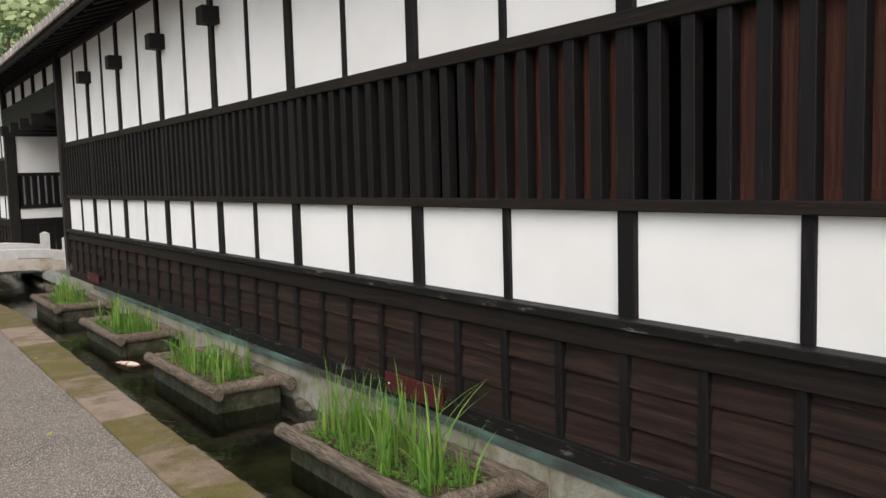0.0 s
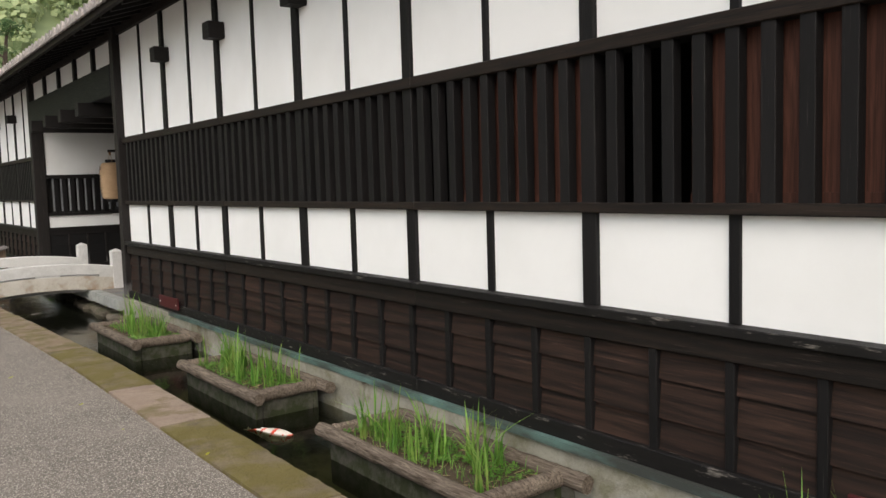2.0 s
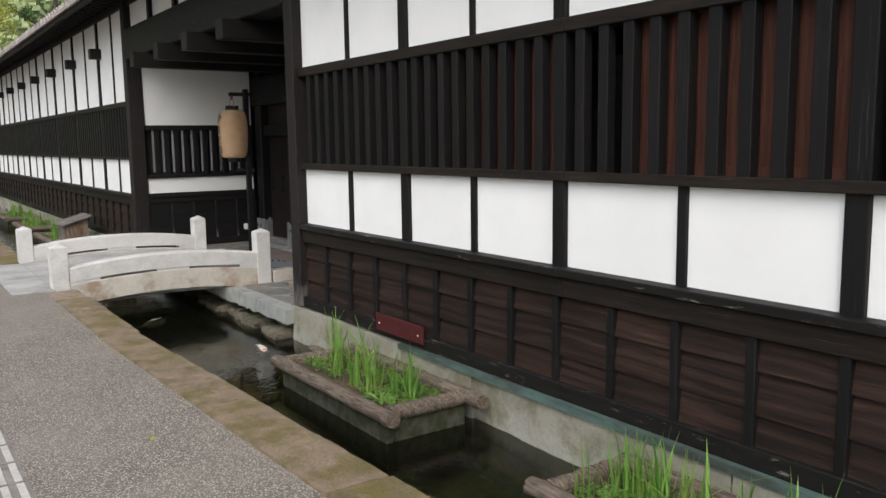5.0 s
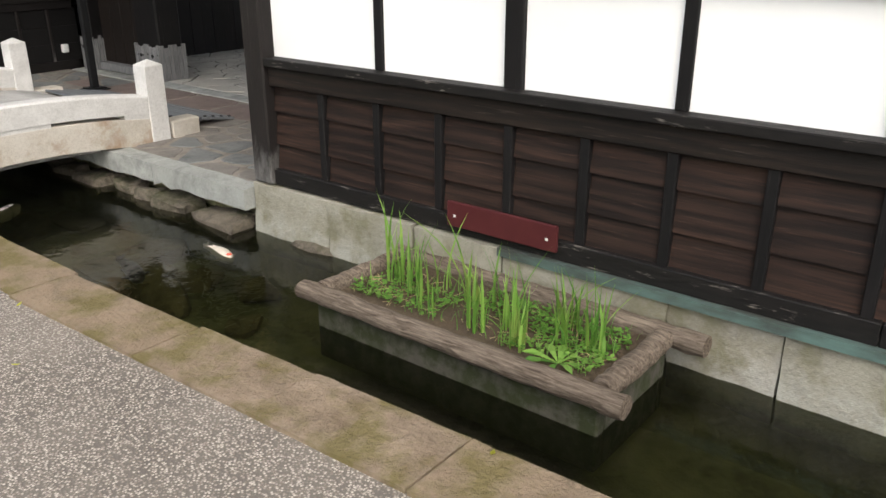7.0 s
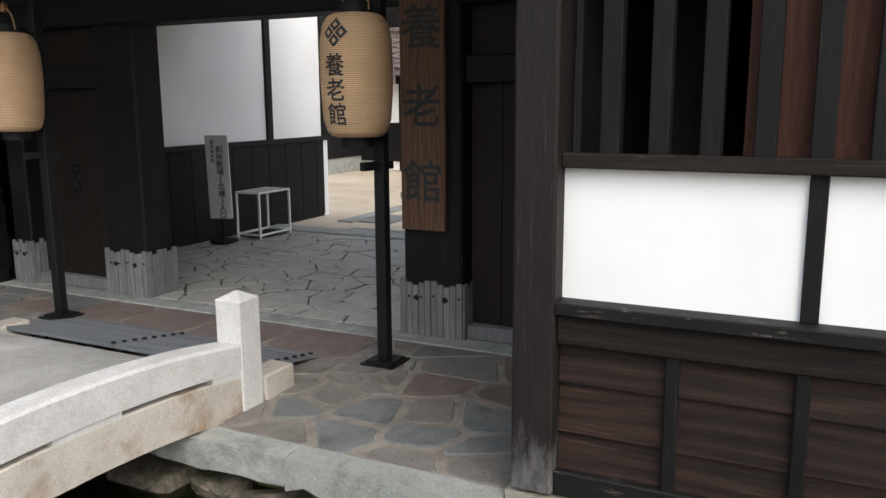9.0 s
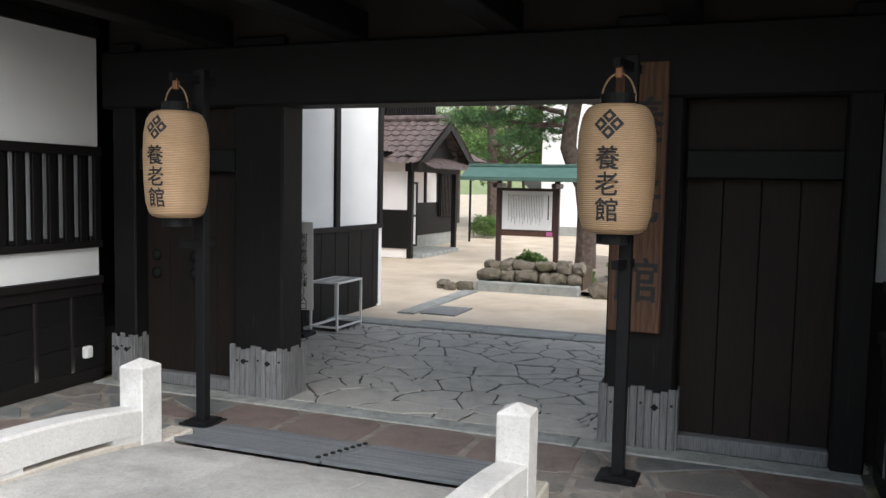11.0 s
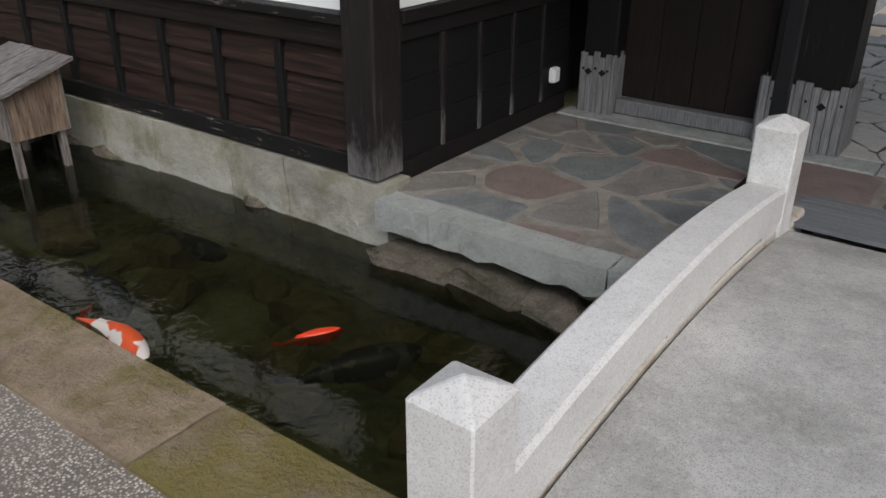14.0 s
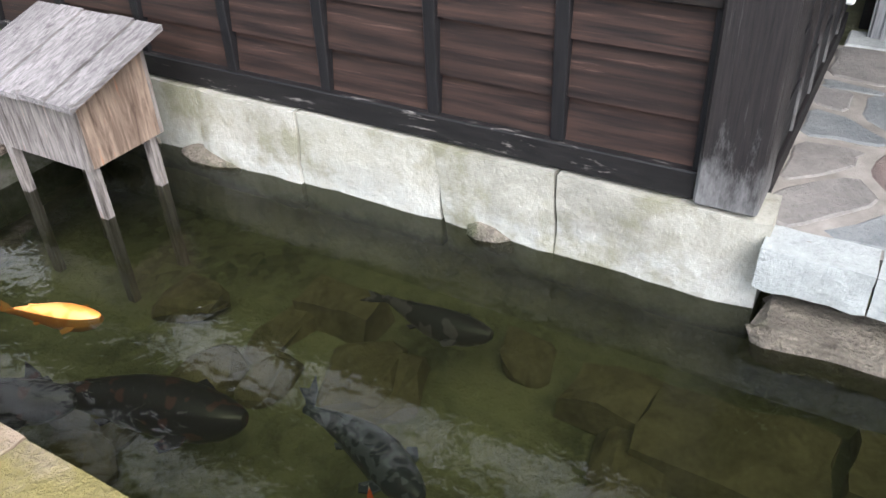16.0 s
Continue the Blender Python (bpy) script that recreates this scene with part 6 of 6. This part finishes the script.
house = thing("house", "dark-boarded white house with a tiled gabled porch", "house", at=(25, 26, G))
HY = 25.2
part("wall", B(16, 31.1, HY, HY + 6, G - 0.1, 3.1), CREAM, house)
part("foundation", B(16, 31.13, HY - 0.03, HY + 6, G - 0.1, 0.25), SLAB, house)
part("dado", B(16, 31.15, HY - 0.06, HY, 0.25, 1.45), WOODV, house)
part("end_dado", B(31.1, 31.16, HY, HY + 6, 0.25, 1.45), WOODV, house)
for x in (16.5, 19, 21.4, 23.6, 26.2, 27.6, 29.3, 30.95):
    part("post", B(x, x + 0.16, HY - 0.07, HY, 1.45, 3.1), WOODV, house)
win = part("window", B(28.9, 30.4, HY - 0.14, HY - 0.06, 0.9, 2.6), WOODV, house)
for i in range(9):
    part("window_bar", B(28.95 + i * 0.165, 29.02 + i * 0.165, HY - 0.2, HY - 0.14, 0.9, 2.6), POSTGREY, win)
# porch
PXA, PXB, PY = 22.6, 27.0, 23.6
part("porch_wall", B(PXA + 0.2, PXA + 0.35, PY + 0.1, HY, G, 2.5), CREAM, house)
part("porch_dado", B(PXA + 0.14, PXA + 0.2, PY + 0.1, HY, G + 0.3, 1.3), WOODV, house)
for x in (PXA + 0.15, PXB - 0.3):
    part("porch_post", B(x, x + 0.16, PY, PY + 0.16, G, 2.6), WOODV, house)
part("porch_beam", B(PXA, PXB, PY - 0.02, PY + 0.18, 2.5, 2.75), WOODX, house)
dr = part("sliding_door", B(24.0, 26.6, HY - 0.16, HY - 0.08, G + 0.1, 2.2), PLASTER, house, "pale paper sliding door")
for x in (24.0, 24.85, 25.7, 26.5):
    part("stile", B(x, x + 0.08, HY - 0.2, HY - 0.16, G + 0.1, 2.2), WOODV, dr)
for z in (G + 0.1, 0.95, 2.12):
    part("rail", B(24.0, 26.6, HY - 0.195, HY - 0.165, z, z + 0.08), WOODX, dr)
part("step_stone", B(23.2, 26.6, 23.4, 24.6, G - 0.05, G + 0.12, 0.02), SLAB, house)
apex, ex = 4.2, 2.72
cx = (PXA + PXB) / 2
for s in (-1, 1):
    bm = tiles(bmesh.new(), Vector((cx, PY - 0.5, apex)), Vector((0, 3.4, 0)), Vector((s * 2.75, 0, ex - apex)), 8, 10)
    part("porch_roof", bm, DARKTILE, house)
    bm = bmesh.new()
    vs = [bm.verts.new(p) for y in (PY - 0.5, PY - 0.44) for p in ((cx, y, apex - 0.02), (cx + s * 2.7, y, ex - 0.02), (cx + s * 2.7, y, ex - 0.26), (cx, y, apex - 0.3))]
    for q in ((0, 1, 2, 3), (4, 7, 6, 5), (0, 4, 5, 1), (1, 5, 6, 2), (2, 6, 7, 3), (3, 7, 4, 0)):
        bm.faces.new([vs[k] for k in q])
    part("barge_board", bm, POSTGREY, house)
bm = bmesh.new()
bm.faces.new([bm.verts.new(p) for p in ((PXA, PY, 2.7), (PXB, PY, 2.7), (cx, PY, apex - 0.1))])
part("gable", bm, WOODX, house)
bm = bmesh.new()
tube(bm, [(cx, PY - 0.6, apex + 0.1), (cx, PY + 3, apex + 0.1)], 0.12, 8)
part("porch_ridge", bm, DARKTILE, house)
bm = tiles(bmesh.new(), Vector((PXA - 0.3, PY + 0.1, 2.98)), Vector((PXB - PXA + 0.9, 0, 0)), Vector((0, -0.95, -0.42)), 4, 18)
part("porch_apron", bm, DARKTILE, house)
bm = tiles(bmesh.new(), Vector((15.5, HY + 1.2, 4.1)), Vector((16.6, 0, 0)), Vector((0, -2.2, -1.05)), 8, 60)
part("eave_roof", bm, DARKTILE, house)
part("eave_soffit", B(15.6, 32.0, HY - 0.9, HY + 0.1, 2.96, 3.04), WOODX, house)
part("upper_wall", B(15.5, 31.0, HY + 1.1, HY + 5.5, 3.6, 6.4), CREAM, house)
part("upper_dado", B(15.5, 31.05, HY + 1.04, HY + 1.1, 3.9, 5.2), WOODV, house)
for i in range(30):
    part("upper_rail_bar", B(26.0 + i * 0.16, 26.06 + i * 0.16, HY + 0.8, HY + 0.86, 4.4, 5.4), WOODV, house)
bm = tiles(bmesh.new(), Vector((15.0, HY + 3.3, 7.6)), Vector((17, 0, 0)), Vector((0, -3.4, -1.5)), 8, 60)
part("upper_roof", bm, DARKTILE, house)
bm = bmesh.new()
tube(bm, [(31.5, HY - 0.5, G), (31.5, HY - 0.5, 2.7), (31.9, HY - 0.9, 2.95)], 0.05, 8)
part("downpipe", bm, IRON, house)

house.location, house.scale = (20.5, 22.97, G), (0.832, 0.832, 0.832)

# ---- trees and the wooded hill ----


def leafy_tree(x, y, h, w, seed, mat, label, leaves=5000, size=0.16):
    r = random.Random(seed)
    t = thing("tree", label, "tree", "trees", at=(x, y, G))
    bm = bmesh.new()
    tube(bm, [(x, y, G - 0.1), (x + 0.1, y, h * 0.3), (x, y + 0.1, h * 0.6), (x + 0.1, y, h * 0.9)], [h * 0.02, h * 0.016, h * 0.011, h * 0.004], 10)
    part("trunk", bm, LOG, t)
    tips = []
    for k in range(14):
        a, z = r.uniform(0, 6.28), h * r.uniform(0.35, 0.85)
        q = w * r.uniform(0.45, 0.95) * (1.1 - abs(z / h - 0.55))
        tip = Vector((x + q * math.cos(a), y + q * math.sin(a), z + h * 0.12))
        bm = bmesh.new()
        tube(bm, [(x, y, z), (Vector((x, y, z)) + tip) / 2 + Vector((0, 0, 0.2)), tip], [h * 0.01, h * 0.007, h * 0.002], 6)
        part("limb", bm, LOG, t)
        tips.append(tip)
    bm = bmesh.new()
    for k in range(leaves):
        c = r.choice(tips) + Vector((r.gauss(0, w * 0.2), r.gauss(0, w * 0.2), r.gauss(0, h * 0.06)))
        u = Vector((r.gauss(0, 1), r.gauss(0, 1), r.gauss(0, 0.7))).normalized()
        v = u.orthogonal().normalized()
        s = size * r.uniform(0.6, 1.2)
        bm.faces.new([bm.verts.new(c + q) for q in (-u * s, v * s * 0.6, u * s, -v * s * 0.6)])
    part("crown", bm, mat, t)


leafy_tree(3.4, 60.0, 13, 4.5, 3, GINKGO, "yellow-green tree beyond the gatehouse", 9000, 0.09)
leafy_tree(36.5, 23.6, 7, 3.0, 4, SHRUB, "green tree beside the far house", 9000, 0.1)
leafy_tree(40.0, 27.5, 9, 3.2, 5, HAZED_WOODS, "pale green tree at the back of the courtyard", 9000, 0.12)
leafy_tree(46.0, 25.5, 6, 3.2, 6, SHRUB, "green tree at the back of the courtyard", 9000, 0.12)

bm = bmesh.new()


def hill_z(x, y):
    s = min(1.0, max(0.0, (y - 90) / 210))
    return -1 + 115 * s ** 0.85 * (1 + 0.22 * noise.noise(Vector((x * 0.008, y * 0.006, 3)))) + 6 * s * noise.noise(Vector((x * 0.03, y * 0.03, 0)))


N = 40
pts = [[bm.verts.new((-180 + 480 * i / N, 80 + 260 * j / N, hill_z(-180 + 480 * i / N, 80 + 260 * j / N))) for i in range(N + 1)] for j in range(N + 1)]
for j in range(N):
    for i in range(N):
        bm.faces.new((pts[j][i], pts[j][i + 1], pts[j + 1][i + 1], pts[j + 1][i]))
# hill ground lightened too, haze put into its colour
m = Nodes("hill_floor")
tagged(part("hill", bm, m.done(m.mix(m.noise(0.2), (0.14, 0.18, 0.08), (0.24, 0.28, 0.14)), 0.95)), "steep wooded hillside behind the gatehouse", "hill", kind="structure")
r = random.Random(12)
verts, faces = [], []
for k in range(8500):
    x, y = r.uniform(-120, 200), 88 + 235 * r.random()
    z = hill_z(x, y)
    R = r.uniform(1.6, 3.6)
    for j in range(30):
        d = Vector((r.gauss(0, 1), r.gauss(0, 1), abs(r.gauss(0.2, 1)))).normalized()
        c = Vector((x, y, z + R * 0.4)) + d * R * r.uniform(0.6, 1.0)
        u = (d.orthogonal() + 0.5 * d).normalized()
        v = d.cross(u).normalized()
        s = R * r.uniform(0.14, 0.3)
        b = len(verts)
        verts += [c - u * s, c + v * s * 0.7, c + u * s, c - v * s * 0.7]
        faces.append((b, b + 1, b + 2, b + 3))
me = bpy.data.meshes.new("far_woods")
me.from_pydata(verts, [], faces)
me.materials.append(HAZED_WOODS)
tagged(new("far_woods", me), "mixed green woods on the hillside, paled for haze", "woods", kind="stuff")
